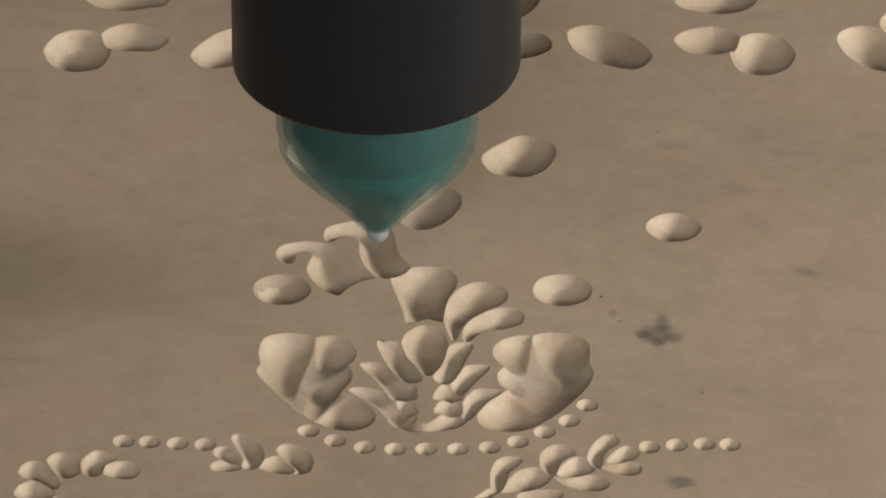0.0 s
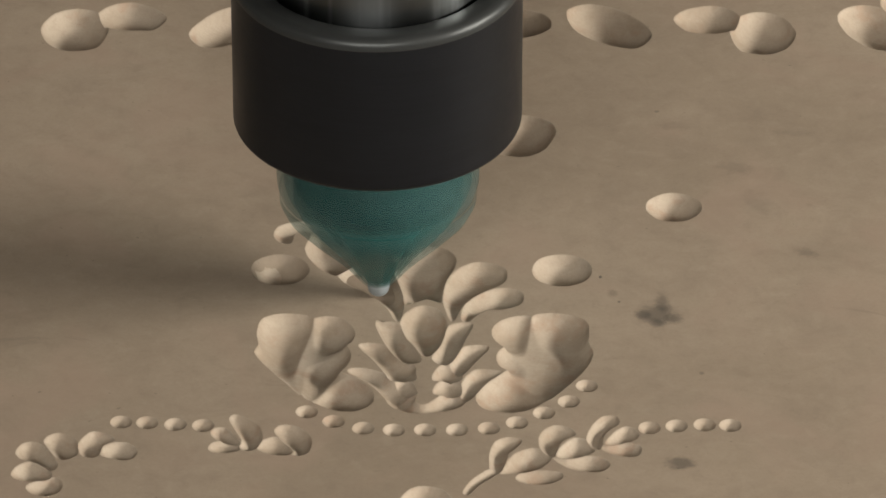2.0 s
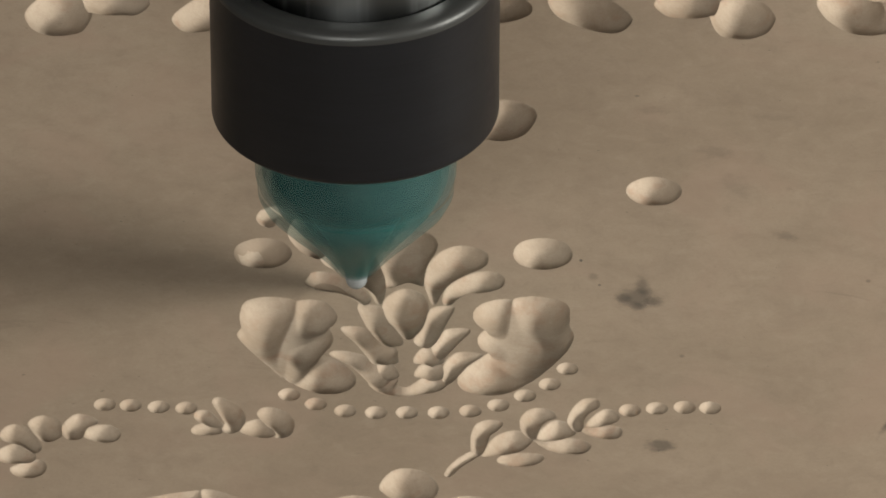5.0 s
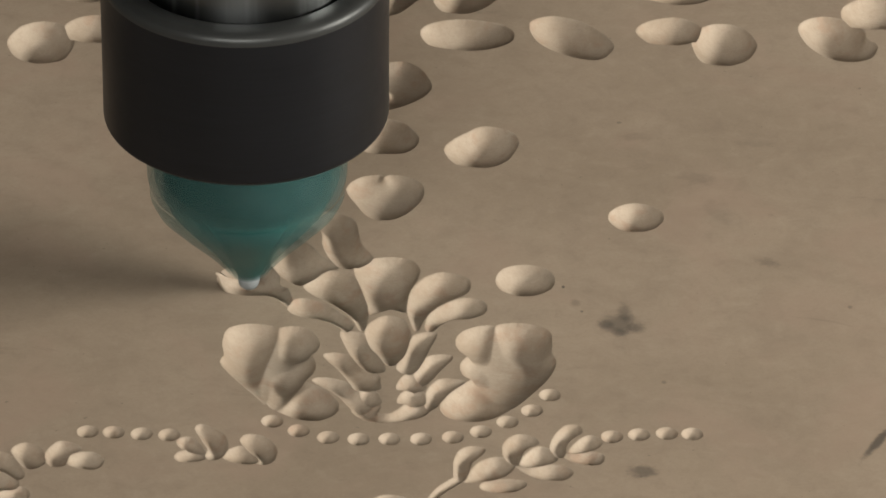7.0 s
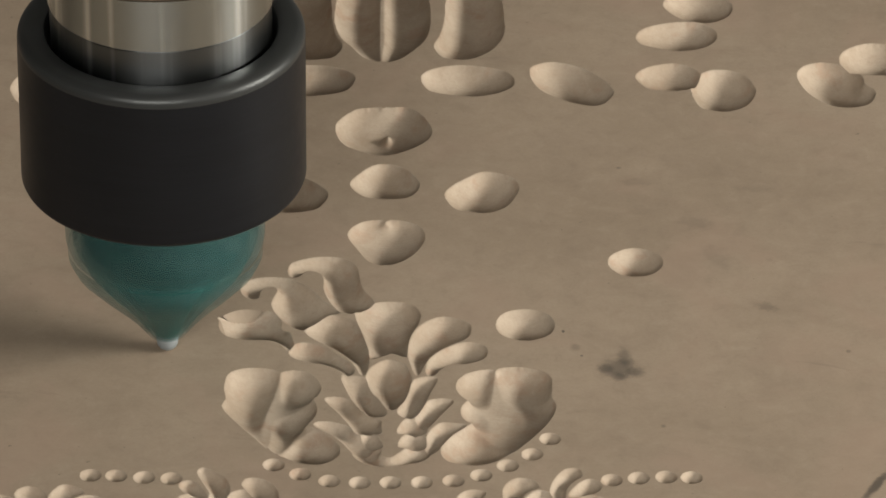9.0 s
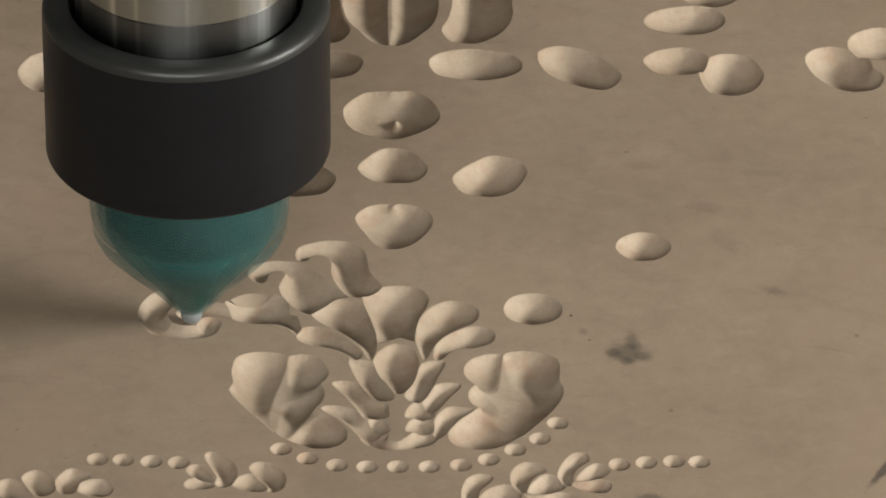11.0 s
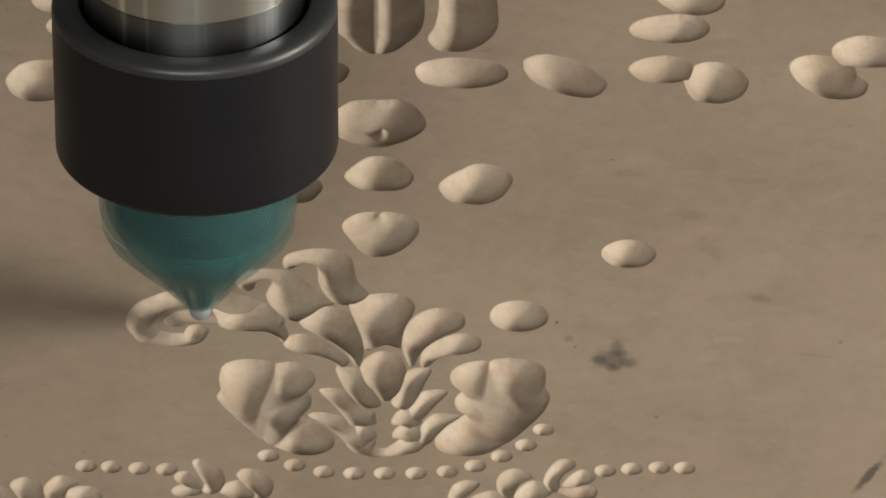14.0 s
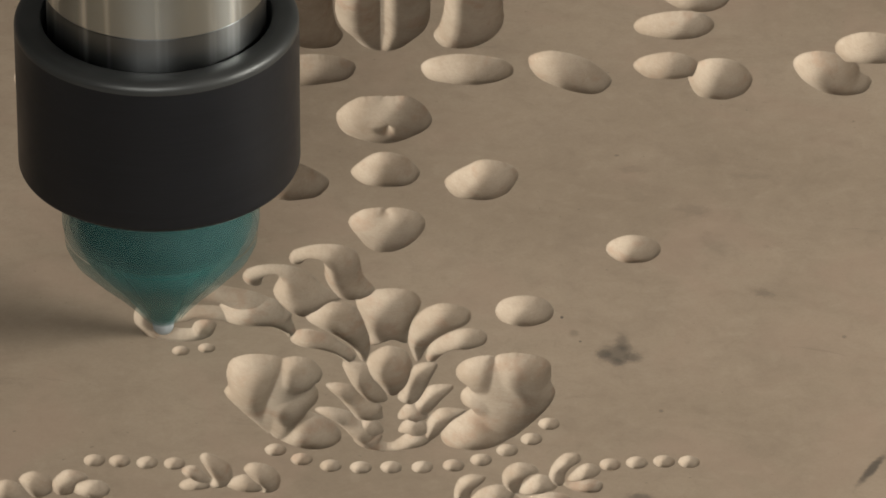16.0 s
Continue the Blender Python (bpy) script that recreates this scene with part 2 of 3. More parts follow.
    d = np.where(same, np.maximum(d, old) + 0.25 * BLEND * h * h, d)
    deeper = d > old
    old[deeper] = d[deeper]
    own[deeper] = len(HOLLOWS) - 1
    if HOLLOWS[-1][1] == 0:
        np.maximum(early[j0:j1 + 1, i0:i1 + 1], d, out=early[j0:j1 + 1, i0:i1 + 1])


def bowl(rho2):
    return np.maximum(0, 1 - rho2 ** 1.25)


def wander(x, y, k):
    """A slow unevenness of the outline."""
    return 1 + 0.04 * np.sin(0.55 * x + 1.3 * k) * np.cos(0.6 * y + 2.1 * k)


def nib(x, y, r):
    """A small peak of wood left standing in a hollow."""
    gx, gy = np.meshgrid(X0 + STEP * np.arange(NX + 1), Y0 + STEP * np.arange(NY + 1), sparse=True)
    depth[...] *= 1 - 0.45 * np.exp(-((gx - x) ** 2 + ((gy - y) / 1.6) ** 2) / r ** 2)


def dish(*outline, deep=0.56, power=0.62):
    """A scoop of free outline, its floor bellied like a stretched skin over the closed smooth curve through the points."""
    k = np.array(outline)
    n = len(k)
    curve = []
    for i in range(n):
        p0, p1, p2, p3 = k[i - 1], k[i], k[(i + 1) % n], k[(i + 2) % n]
        for t in np.linspace(0, 1, 6, endpoint=False):
            curve.append(0.5 * (2 * p1 + (p2 - p0) * t + (2 * p0 - 5 * p1 + 4 * p2 - p3) * t ** 2 + (3 * p1 - p0 - 3 * p2 + p3) * t ** 3))
    curve = np.array(curve)

    def shape(gx, gy):
        inside = np.zeros(gx.shape, bool)
        ahead = np.roll(curve, -1, 0)
        for (xa, ya), (xb, yb) in zip(curve, ahead):
            if ya != yb:
                inside ^= ((gy < ya) != (gy < yb)) & (gx < xa + (gy - ya) * (xb - xa) / (yb - ya))
        inside[1:-1, 1:-1] &= inside[:-2, 1:-1] & inside[2:, 1:-1] & inside[1:-1, :-2] & inside[1:-1, 2:]
        u = np.zeros(gx.shape)
        odd = np.add.outer(np.arange(gx.shape[0]), np.arange(gx.shape[1])) % 2 == 1
        inside[0] = inside[-1] = inside[:, 0] = inside[:, -1] = False
        span = min(int(inside.any(0).sum()), int(inside.any(1).sum()))
        relax = 2 / (1 + math.sin(math.pi / max(8, span)))
        for _ in range(int(2.2 * span) + 20):
            for half in (inside & odd, inside & ~odd):
                near = np.zeros_like(u)
                near[1:-1, 1:-1] = 0.25 * (u[:-2, 1:-1] + u[2:, 1:-1] + u[1:-1, :-2] + u[1:-1, 2:] + STEP * STEP)
                u = np.where(half, u + relax * (near - u), u)
        most = max(float(u.max()), 1e-6)
        d = np.pad(deep * 2 * math.sqrt(most) * (np.maximum(u, 0) / most) ** power, 2)
        d[1:-1] = (d[:-2] + d[1:-1] + d[2:]) / 3
        d[:, 1:-1] = (d[:, :-2] + d[:, 1:-1] + d[:, 2:]) / 3
        return d[2:-2, 2:-2]

    scoop(((curve[:, 0].min() - 1, curve[:, 0].max() + 1, curve[:, 1].min() - 1, curve[:, 1].max() + 1), shape))


def oval(x, y, rx, ry):
    k = len(HOLLOWS)
    scoop(((x - rx * 1.1, x + rx * 1.1, y - ry * 1.1, y + ry * 1.1),
           lambda gx, gy: DEEP * min(rx, ry) * bowl((((gx - x) / rx) ** 2 + ((gy - y) / ry) ** 2) * wander(gx, gy, k))))


def groove(*knots):
    """A scoop along a smooth path of (x, y, half width)."""
    k = np.array(knots)
    k = np.vstack((2 * k[0] - k[1], k, 2 * k[-1] - k[-2]))
    path = []
    for i in range(1, len(k) - 2):
        n = int(np.hypot(*(k[i + 1] - k[i])[:2]) / 0.35) + 3
        for t in np.linspace(0, 1, n, endpoint=False):
            path.append(0.5 * (2 * k[i] + (k[i + 1] - k[i - 1]) * t + (2 * k[i - 1] - 5 * k[i] + 4 * k[i + 1] - k[i + 2]) * t ** 2
                               + (3 * k[i] - k[i - 1] - 3 * k[i + 1] + k[i + 2]) * t ** 3))
    path = np.array(path + [k[-2]])
    path[:, 2] = np.maximum(path[:, 2], 0.5)
    w = path[:, 2].max() + 1
    number = len(HOLLOWS)

    def shape(gx, gy):
        d = np.zeros_like(gx)
        e = wander(gx, gy, number)
        for px, py, r in path:
            rho2 = ((gx - px) ** 2 + (gy - py) ** 2) / (r * r)
            np.maximum(d, DEEP * r * bowl(rho2 * e), out=d)
        return d

    scoop(((path[:, 0].min() - w, path[:, 0].max() + w, path[:, 1].min() - w, path[:, 1].max() + w), shape))


hollow("carved_hollow", 0, "round hollow")
dish((-26.4, 35.4), (-23.5, 41.3), (-19.5, 45.7), (-15.4, 46.3), (-10.9, 43.8), (-7.6, 38.5), (-6.6, 35.0), (-8.3, 30.3), (-12.0, 27.6), (-18.5, 27.6), (-22.9, 29.4))
hollow("carved_hollow", 0, "tilted bean hollow")
dish((0.7, 29.7), (3.5, 35.0), (8.4, 39.7), (11.7, 42.2), (16.6, 41.2), (20.7, 37.8), (21.8, 33.4), (20.6, 28.7), (18.1, 23.5), (13.2, 20.1), (7.5, 20.7), (3.5, 22.6))
hollow("carved_hollow", 0, "tilted bean hollow")
dish((-32.8, 29.7), (-35.7, 35.0), (-40.8, 39.7), (-44.1, 42.2), (-49.2, 41.2), (-53.4, 37.8), (-54.5, 33.4), (-53.3, 28.7), (-50.8, 23.5), (-45.7, 20.1), (-39.9, 20.7), (-35.7, 22.6))
hollow("carved_hollow", 0, "three-lobed hollow")
dish((-26.8, 8.2), (-24.1, 13.4), (-20.1, 15.5), (-16.0, 14.6), (-12.0, 15.5), (-7.1, 12.7), (-5.0, 7.5), (-6.6, 1.1), (-10.3, -4.7), (-14.3, -7.7), (-17.8, -7.7), (-21.1, -5.6), (-24.0, 0.5), deep=0.44)
dish((-26.8, 8.2), (-24.1, 13.4), (-20.1, 15.5), (-16.5, 14.6), (-16.3, 3.5), (-16.6, -7.7), (-19.9, -6.5), (-24.0, 0.5), deep=0.55)
dish((-16.0, 14.6), (-12.0, 15.5), (-7.1, 12.7), (-5.0, 7.5), (-6.6, 1.1), (-10.3, -4.7), (-14.3, -7.7), (-15.6, -7.4), (-16.0, 3.5), deep=0.55)
hollow("carved_hollow", 0, "two-lobed hollow")
dish((-31.0, 66.6), (-28.7, 72.4), (-24.6, 76.9), (-20.5, 77.8), (-17.7, 77.5), (-14.7, 77.8), (-10.5, 77.8), (-6.4, 73.9), (-3.6, 67.5), (-3.4, 62.8), (-6.4, 57.7), (-12.9, 52.6), (-18.2, 51.4), (-22.8, 53.3), (-28.6, 58.0), deep=0.4)
dish((-31.0, 66.6), (-28.7, 72.4), (-24.6, 76.9), (-20.5, 77.8), (-17.5, 77.2), (-16.9, 67.6), (-15.9, 58.0), (-16.5, 51.7), (-22.8, 53.3), (-28.6, 58.0), deep=0.53)
dish((-16.8, 77.2), (-14.7, 77.8), (-10.5, 77.8), (-6.4, 73.9), (-3.6, 67.5), (-3.4, 62.8), (-6.4, 57.7), (-12.9, 52.9), (-14.9, 52.6), (-14.6, 59.6), (-16.3, 67.6), deep=0.53)
nib(-15.8, 66.2, 1.3)
hollow("carved_hollow", 0, "split round hollow")
dish((-31.8, 132.9), (-31.4, 124.6), (-29.7, 118.0), (-26.6, 113.0), (-23.2, 107.1), (-18.1, 104.4), (-13.1, 105.7), (-9.0, 110.7), (-5.6, 116.2), (-3.9, 123.5), (-3.8, 136.2), (-6.5, 153.0), (-13.3, 159.8), (-18.1, 157.4), (-22.7, 159.8), (-29.5, 153.1), deep=0.1)
dish((-31.8, 132.9), (-31.4, 124.6), (-29.7, 118.0), (-26.6, 113.0), (-23.2, 107.1), (-18.5, 104.8), (-18.1, 117.9), (-18.1, 134.5), (-18.3, 156.8), (-22.7, 159.8), (-29.5, 153.1), deep=0.53)
dish((-17.5, 104.8), (-13.1, 105.7), (-9.0, 110.7), (-5.6, 116.2), (-3.9, 123.5), (-3.8, 136.2), (-6.5, 153.0), (-13.3, 159.8), (-17.8, 156.8), (-17.8, 134.5), (-17.7, 117.9), deep=0.53)
hollow("carved_hollow", 0, "kidney hollow")
dish((-2.4, 113.3), (-0.6, 119.5), (0.6, 127.8), (1.0, 137.8), (2.0, 151.3), (7.1, 158.1), (13.9, 154.7), (17.2, 141.2), (18.2, 127.8), (17.9, 119.5), (15.4, 112.9), (12.0, 108.6), (7.8, 105.7), (3.6, 105.7), (-0.1, 107.3))
hollow("carved_hollow", 0, "kidney hollow")
dish((-29.6, 113.3), (-31.5, 119.5), (-32.7, 127.8), (-33.1, 137.8), (-34.2, 151.3), (-39.4, 158.1), (-46.4, 154.7), (-49.9, 141.2), (-50.8, 127.8), (-50.6, 119.5), (-47.9, 112.9), (-44.5, 108.6), (-40.1, 105.7), (-35.8, 105.7), (-32.0, 107.3))
hollow("carved_hollow", 0, "long oval hollow")
dish((-6.2, 94.3), (-4.7, 98.2), (-0.6, 100.8), (5.3, 102.1), (12.0, 101.1), (17.8, 98.8), (20.8, 94.2), (20.2, 90.0), (16.1, 86.5), (9.4, 84.5), (1.9, 85.5), (-3.9, 88.1))
hollow("carved_hollow", 0, "long oval hollow")
dish((-25.7, 94.3), (-27.2, 98.2), (-31.5, 100.8), (-37.5, 102.1), (-44.4, 101.1), (-50.4, 98.8), (-53.5, 94.2), (-53.0, 90.0), (-48.6, 86.5), (-41.8, 84.5), (-34.1, 85.5), (-28.1, 88.1))
hollow("carved_hollow", 0, "slanting oval hollow")
dish((25.5, 98.1), (27.8, 102.4), (33.7, 103.7), (42.0, 99.4), (48.6, 90.6), (49.5, 85.1), (45.0, 79.3), (36.8, 81.6), (28.5, 88.7))
hollow("carved_hollow", 0, "slanting oval hollow")
dish((-58.3, 98.1), (-60.8, 102.4), (-66.8, 103.7), (-75.4, 99.4), (-82.1, 90.6), (-83.1, 85.1), (-78.5, 79.3), (-70.0, 81.6), (-61.5, 88.7))
hollow("carved_hollow", 0, "oval hollow")
dish((56.5, 95.5), (59.6, 100.3), (64.7, 102.6), (68.9, 102.9), (73.0, 100.6), (75.6, 96.4), (74.4, 91.2), (70.2, 88.0), (64.3, 87.7), (59.9, 89.3))
hollow("carved_hollow", 0, "oval hollow")
dish((-90.3, 95.5), (-93.5, 100.3), (-98.7, 103.9), (-103.0, 104.2), (-107.3, 101.9), (-109.9, 97.7), (-108.8, 92.5), (-104.4, 89.3), (-98.4, 89.0), (-93.8, 89.3))
hollow("carved_hollow", 0, "rounded hollow")
dish((72.7, 87.6), (74.5, 94.8), (78.0, 98.7), (83.0, 99.3), (87.9, 96.4), (91.0, 89.9), (90.9, 85.0), (88.2, 79.2), (83.1, 76.0), (78.2, 76.7), (74.8, 79.2))
hollow("carved_hollow", 0, "rounded hollow")
dish((-106.9, 88.9), (-108.8, 96.1), (-112.4, 100.0), (-117.6, 100.6), (-122.6, 97.7), (-125.9, 91.2), (-125.7, 86.3), (-123.0, 80.5), (-117.7, 77.3), (-112.6, 78.0), (-109.1, 80.5))
hollow("carved_hollow", 0, "lobed oval hollow")
dish((103.8, 96.3), (105.9, 101.2), (110.7, 103.5), (115.7, 102.5), (120.6, 99.2), (122.9, 95.0), (123.3, 91.4), (125.9, 88.2), (126.1, 84.9), (123.9, 80.1), (118.9, 78.2), (113.9, 79.1), (109.9, 82.4), (106.0, 88.2))
hollow("carved_hollow", 0, "oval hollow")
dish((116.5, 105.1), (118.5, 110.4), (124.6, 114.3), (131.3, 113.6), (137.8, 109.3), (139.1, 102.8), (135.6, 98.5), (128.8, 96.3), (122.2, 97.3), (118.1, 100.5))
hollow("carved_hollow", 0, "long oval hollow")
dish((57.1, 118.4), (59.2, 122.7), (64.4, 125.7), (71.1, 127.0), (77.0, 126.0), (80.7, 121.0), (80.1, 116.1), (75.8, 111.8), (69.0, 110.5), (62.4, 112.5), (58.7, 114.5))
hollow("carved_hollow", 0, "long oval hollow")
dish((-90.9, 118.4), (-93.1, 122.7), (-98.4, 127.0), (-105.4, 128.3), (-111.4, 127.3), (-115.3, 122.3), (-114.6, 117.4), (-110.2, 113.1), (-103.2, 111.8), (-96.4, 113.8), (-92.6, 114.5))
hollow("carved_hollow", 0, "oval hollow")
dish((65.5, 137.0), (68.1, 141.7), (74.1, 144.4), (81.7, 141.7), (85.8, 137.0), (84.7, 131.0), (80.4, 127.3), (75.3, 127.0), (69.5, 130.3))
hollow("carved_hollow", 0, "oval hollow")
dish((-99.5, 138.3), (-102.2, 143.0), (-108.4, 145.7), (-116.2, 143.0), (-120.4, 138.3), (-119.4, 132.3), (-114.9, 128.6), (-109.7, 128.3), (-103.7, 131.6))
hollow("carved_hollow", 0, "oval hollow")
oval(23.1, -39.5, 8.2, 8.1)
hollow("carved_hollow", 0, "oval hollow")
oval(54.5, -6.8, 7.7, 7.5)
hollow("carved_hollow", 0, "oval hollow")
oval(-54.6, -39.5, 8.0, 7.8)
hollow("carved_hollow", 0, "fan-shaped petal hollow")
dish((-24.4, -33.7), (-22.2, -30.1), (-16.5, -27.8), (-9.8, -28.4), (-6.5, -32.8), (-6.6, -38.1), (-8.7, -44.3), (-9.7, -51.3), (-9.9, -56.3), (-14.3, -54.3), (-19.8, -57.2), (-20.8, -51.3), (-22.7, -42.5))
hollow("carved_hollow", 0, "teardrop petal hollow")
dish((-9.6, -54.0), (-8.7, -46.1), (-6.0, -39.9), (-1.2, -35.8), (3.5, -36.1), (7.3, -39.0), (7.8, -43.4), (5.9, -47.0), (0.7, -50.8), (-3.1, -55.7), (-5.0, -60.1), (-6.4, -65.3), (-7.5, -65.3), (-8.8, -59.8))
hollow("carved_hollow", 0, "slim teardrop petal hollow")
dish((-4.5, -61.8), (-3.1, -56.3), (1.6, -51.3), (6.3, -48.7), (10.6, -49.6), (12.5, -53.1), (11.0, -57.2), (6.3, -59.5), (2.5, -59.8), (-0.3, -62.1), (-2.5, -65.6), (-4.2, -65.6))
hollow("carved_hollow", 1, "teardrop petal hollow")
dish((-38.6, -40.8), (-36.7, -36.9), (-30.9, -34.6), (-25.5, -36.9), (-22.6, -42.5), (-20.6, -51.3), (-20.4, -58.3), (-21.3, -65.0), (-22.9, -64.7), (-24.8, -58.9), (-28.6, -53.4), (-34.5, -47.8), (-37.7, -44.3))
hollow("carved_hollow", 2, "slim teardrop petal hollow")
dish((-42.7, -53.1), (-40.8, -49.6), (-37.4, -49.0), (-32.6, -51.6), (-28.3, -56.0), (-24.5, -61.8), (-25.1, -65.3), (-26.8, -65.6), (-28.5, -63.0), (-32.5, -60.1), (-38.2, -58.3), (-41.7, -56.0))
hollow("carved_hollow", 0, "curled leaf hollow")
dish((-43.5, -11.6), (-42.7, -7.7), (-39.2, -5.3), (-33.6, -3.8), (-27.9, -5.0), (-24.3, -9.3), (-23.0, -18.3), (-21.7, -22.8), (-19.2, -28.2), (-22.9, -31.8), (-26.1, -33.6), (-29.3, -31.8), (-31.7, -26.7), (-33.2, -21.3), (-33.3, -16.8), (-34.3, -12.6), (-38.3, -11.3), (-40.4, -14.1), (-42.5, -14.4))
hollow("carved_hollow", 0, "curled leaf hollow")
dish((-56.6, -21.3), (-55.6, -17.6), (-51.9, -15.2), (-47.1, -14.7), (-42.3, -15.9), (-37.4, -20.7), (-33.3, -27.3), (-28.5, -32.7), (-32.4, -34.8), (-36.4, -38.6), (-38.7, -42.2), (-41.1, -41.3), (-44.4, -37.7), (-47.2, -31.8), (-47.7, -27.3), (-46.2, -21.6), (-47.8, -19.8), (-50.9, -21.3), (-51.6, -25.2), (-53.4, -26.1), (-55.6, -24.3))
hollow("carved_hollow", 3, "broad leaf hollow")
dish((-62.7, -35.9), (-58.0, -33.2), (-53.2, -31.7), (-47.6, -33.2), (-44.4, -38.6), (-41.9, -46.6), (-41.5, -51.0), (-43.0, -53.1), (-45.0, -49.5), (-48.2, -47.5), (-54.6, -47.2), (-57.0, -46.0), (-58.6, -43.9), (-61.1, -40.0))
hollow("carved_hollow", 0, "winged scroll hollow")
dish((-60.1, -70.7), (-58.5, -64.4), (-52.3, -61.8), (-45.0, -64.1), (-38.1, -63.8), (-33.9, -70.2), (-34.5, -75.4), (-35.7, -77.4), (-34.7, -81.7), (-35.3, -86.5), (-37.7, -90.2), (-34.6, -93.0), (-30.0, -98.1), (-28.0, -103.2), (-29.9, -107.7), (-34.5, -110.2), (-39.8, -108.8), (-45.3, -104.0), (-51.6, -96.4), (-58.0, -86.5), (-60.5, -81.1), (-59.6, -77.4), deep=0.25)
dish((-60.1, -70.7), (-58.5, -64.4), (-52.3, -61.8), (-45.0, -64.1), (-45.2, -71.6), (-46.9, -80.2), (-48.0, -91.6), (-47.5, -102.4), (-51.6, -96.4), (-58.0, -86.5), (-60.5, -81.1), (-59.6, -77.4), deep=0.64)
dish((-45.0, -64.7), (-38.1, -63.8), (-33.9, -70.2), (-34.5, -75.4), (-37.9, -78.5), (-42.6, -80.8), (-46.9, -83.7), (-46.4, -74.5), deep=0.64)
dish((-48.6, -80.2), (-44.1, -79.7), (-39.5, -77.9), (-35.9, -77.9), (-34.6, -82.5), (-35.3, -86.5), (-37.7, -91.1), (-40.0, -95.9), (-41.4, -102.9), (-43.7, -105.2), (-47.2, -102.4), (-48.3, -91.6), deep=0.62)
dish((-40.0, -93.6), (-34.6, -92.8), (-30.0, -98.1), (-28.0, -103.2), (-29.9, -107.7), (-34.5, -110.2), (-39.8, -108.8), (-45.3, -104.0), (-43.1, -98.1), deep=0.64)
hollow("carved_hollow", 0, "winged scroll hollow")
dish((3.9, -69.9), (6.3, -65.6), (11.0, -63.0), (14.6, -64.1), (19.5, -61.5), (26.3, -63.0), (30.0, -67.3), (30.0, -76.0), (31.1, -82.0), (28.3, -90.3), (21.1, -101.6), (15.5, -107.5), (10.8, -110.3), (6.2, -110.3), (1.6, -108.3), (-0.4, -104.1), (0.6, -99.6), (6.2, -92.2), (8.1, -89.7), (5.8, -87.1), (5.2, -82.3), (7.2, -78.5), (4.6, -74.5), deep=0.25)
dish((3.9, -69.9), (6.3, -65.6), (11.0, -63.0), (14.6, -64.1), (15.2, -74.5), (14.5, -81.1), (11.3, -81.1), (7.4, -78.3), (4.6, -74.5), deep=0.64)
dish((14.6, -64.1), (19.5, -61.5), (26.3, -63.0), (30.0, -67.3), (30.0, -76.0), (31.1, -82.0), (28.3, -90.3), (21.1, -101.6), (19.1, -103.0), (18.7, -91.7), (18.9, -80.3), (15.2, -77.4), deep=0.5)
dish((7.2, -78.5), (10.5, -77.7), (14.4, -83.7), (15.7, -91.1), (12.3, -92.8), (8.6, -90.0), (5.8, -87.1), (5.2, -82.3), deep=0.64)
dish((6.2, -92.2), (9.7, -88.8), (12.3, -92.2), (16.0, -96.8), (19.2, -101.8), (15.5, -107.5), (10.8, -110.3), (6.2, -110.3), (1.6, -108.3), (-0.4, -104.1), (0.6, -99.6), deep=0.62)
dish((12.8, -79.7), (18.3, -78.5), (18.8, -91.7), (18.6, -103.5), (16.6, -101.8), (14.8, -94.5), (13.9, -87.4), deep=0.75)
hollow("carved_hollow", 0, "round bud hollow")
dish((-21.1, -67.0), (-19.8, -61.8), (-15.4, -57.7), (-10.7, -60.1), (-8.8, -65.3), (-8.6, -70.5), (-10.1, -77.4), (-12.9, -82.5), (-15.1, -82.5), (-17.6, -77.4), (-20.2, -72.2))
hollow("carved_hollow", 0, "pointed petal hollow")
dish((-28.0, -65.9), (-25.7, -65.6), (-20.5, -67.6), (-18.3, -75.1), (-15.4, -84.8), (-19.0, -86.5), (-21.8, -84.0), (-24.2, -79.7), (-26.6, -72.5))
hollow("carved_hollow", 0, "pointed petal hollow")
dish((-32.4, -77.9), (-29.3, -76.5), (-25.1, -78.2), (-21.8, -84.0), (-17.1, -88.2), (-17.5, -92.2), (-20.6, -95.0), (-23.6, -95.0), (-25.0, -91.6), (-28.3, -84.8))
hollow("carved_hollow", 0, "pointed petal hollow")
dish((-35.3, -90.5), (-32.2, -88.8), (-26.4, -91.1), (-23.6, -95.3), (-19.0, -97.9), (-18.2, -104.3), (-21.7, -108.6), (-24.6, -104.3), (-29.1, -96.7))
hollow("carved_hollow", 0, "pointed petal hollow")
dish((-10.9, -78.0), (-9.2, -69.9), (-5.5, -66.5), (-1.5, -67.0), (-3.4, -74.2), (-5.7, -82.8), (-8.7, -87.4), (-12.3, -84.5))
hollow("carved_hollow", 0, "pointed petal hollow")
dish((-7.9, -87.7), (-5.0, -80.3), (-2.2, -77.7), (3.0, -78.3), (-0.3, -84.8), (-4.9, -93.3), (-7.0, -92.2))
hollow("carved_hollow", 0, "pointed petal hollow")
dish((-5.4, -105.8), (-4.2, -96.5), (-2.1, -91.4), (0.7, -89.4), (6.4, -90.8), (2.7, -95.1), (-2.0, -104.1))
hollow("carved_hollow", 0, "scallop hollow")
dish((-12.4, -94.5), (-11.3, -89.7), (-8.7, -86.8), (-5.6, -88.8), (-4.2, -93.9), (-6.6, -95.9), (-9.4, -95.3))
hollow("carved_hollow", 0, "scallop hollow")
dish((-12.2, -101.0), (-11.0, -96.7), (-8.5, -94.8), (-5.1, -96.2), (-3.8, -101.0), (-6.9, -102.7), (-10.0, -102.1))
hollow("carved_hollow", 0, "scallop hollow")
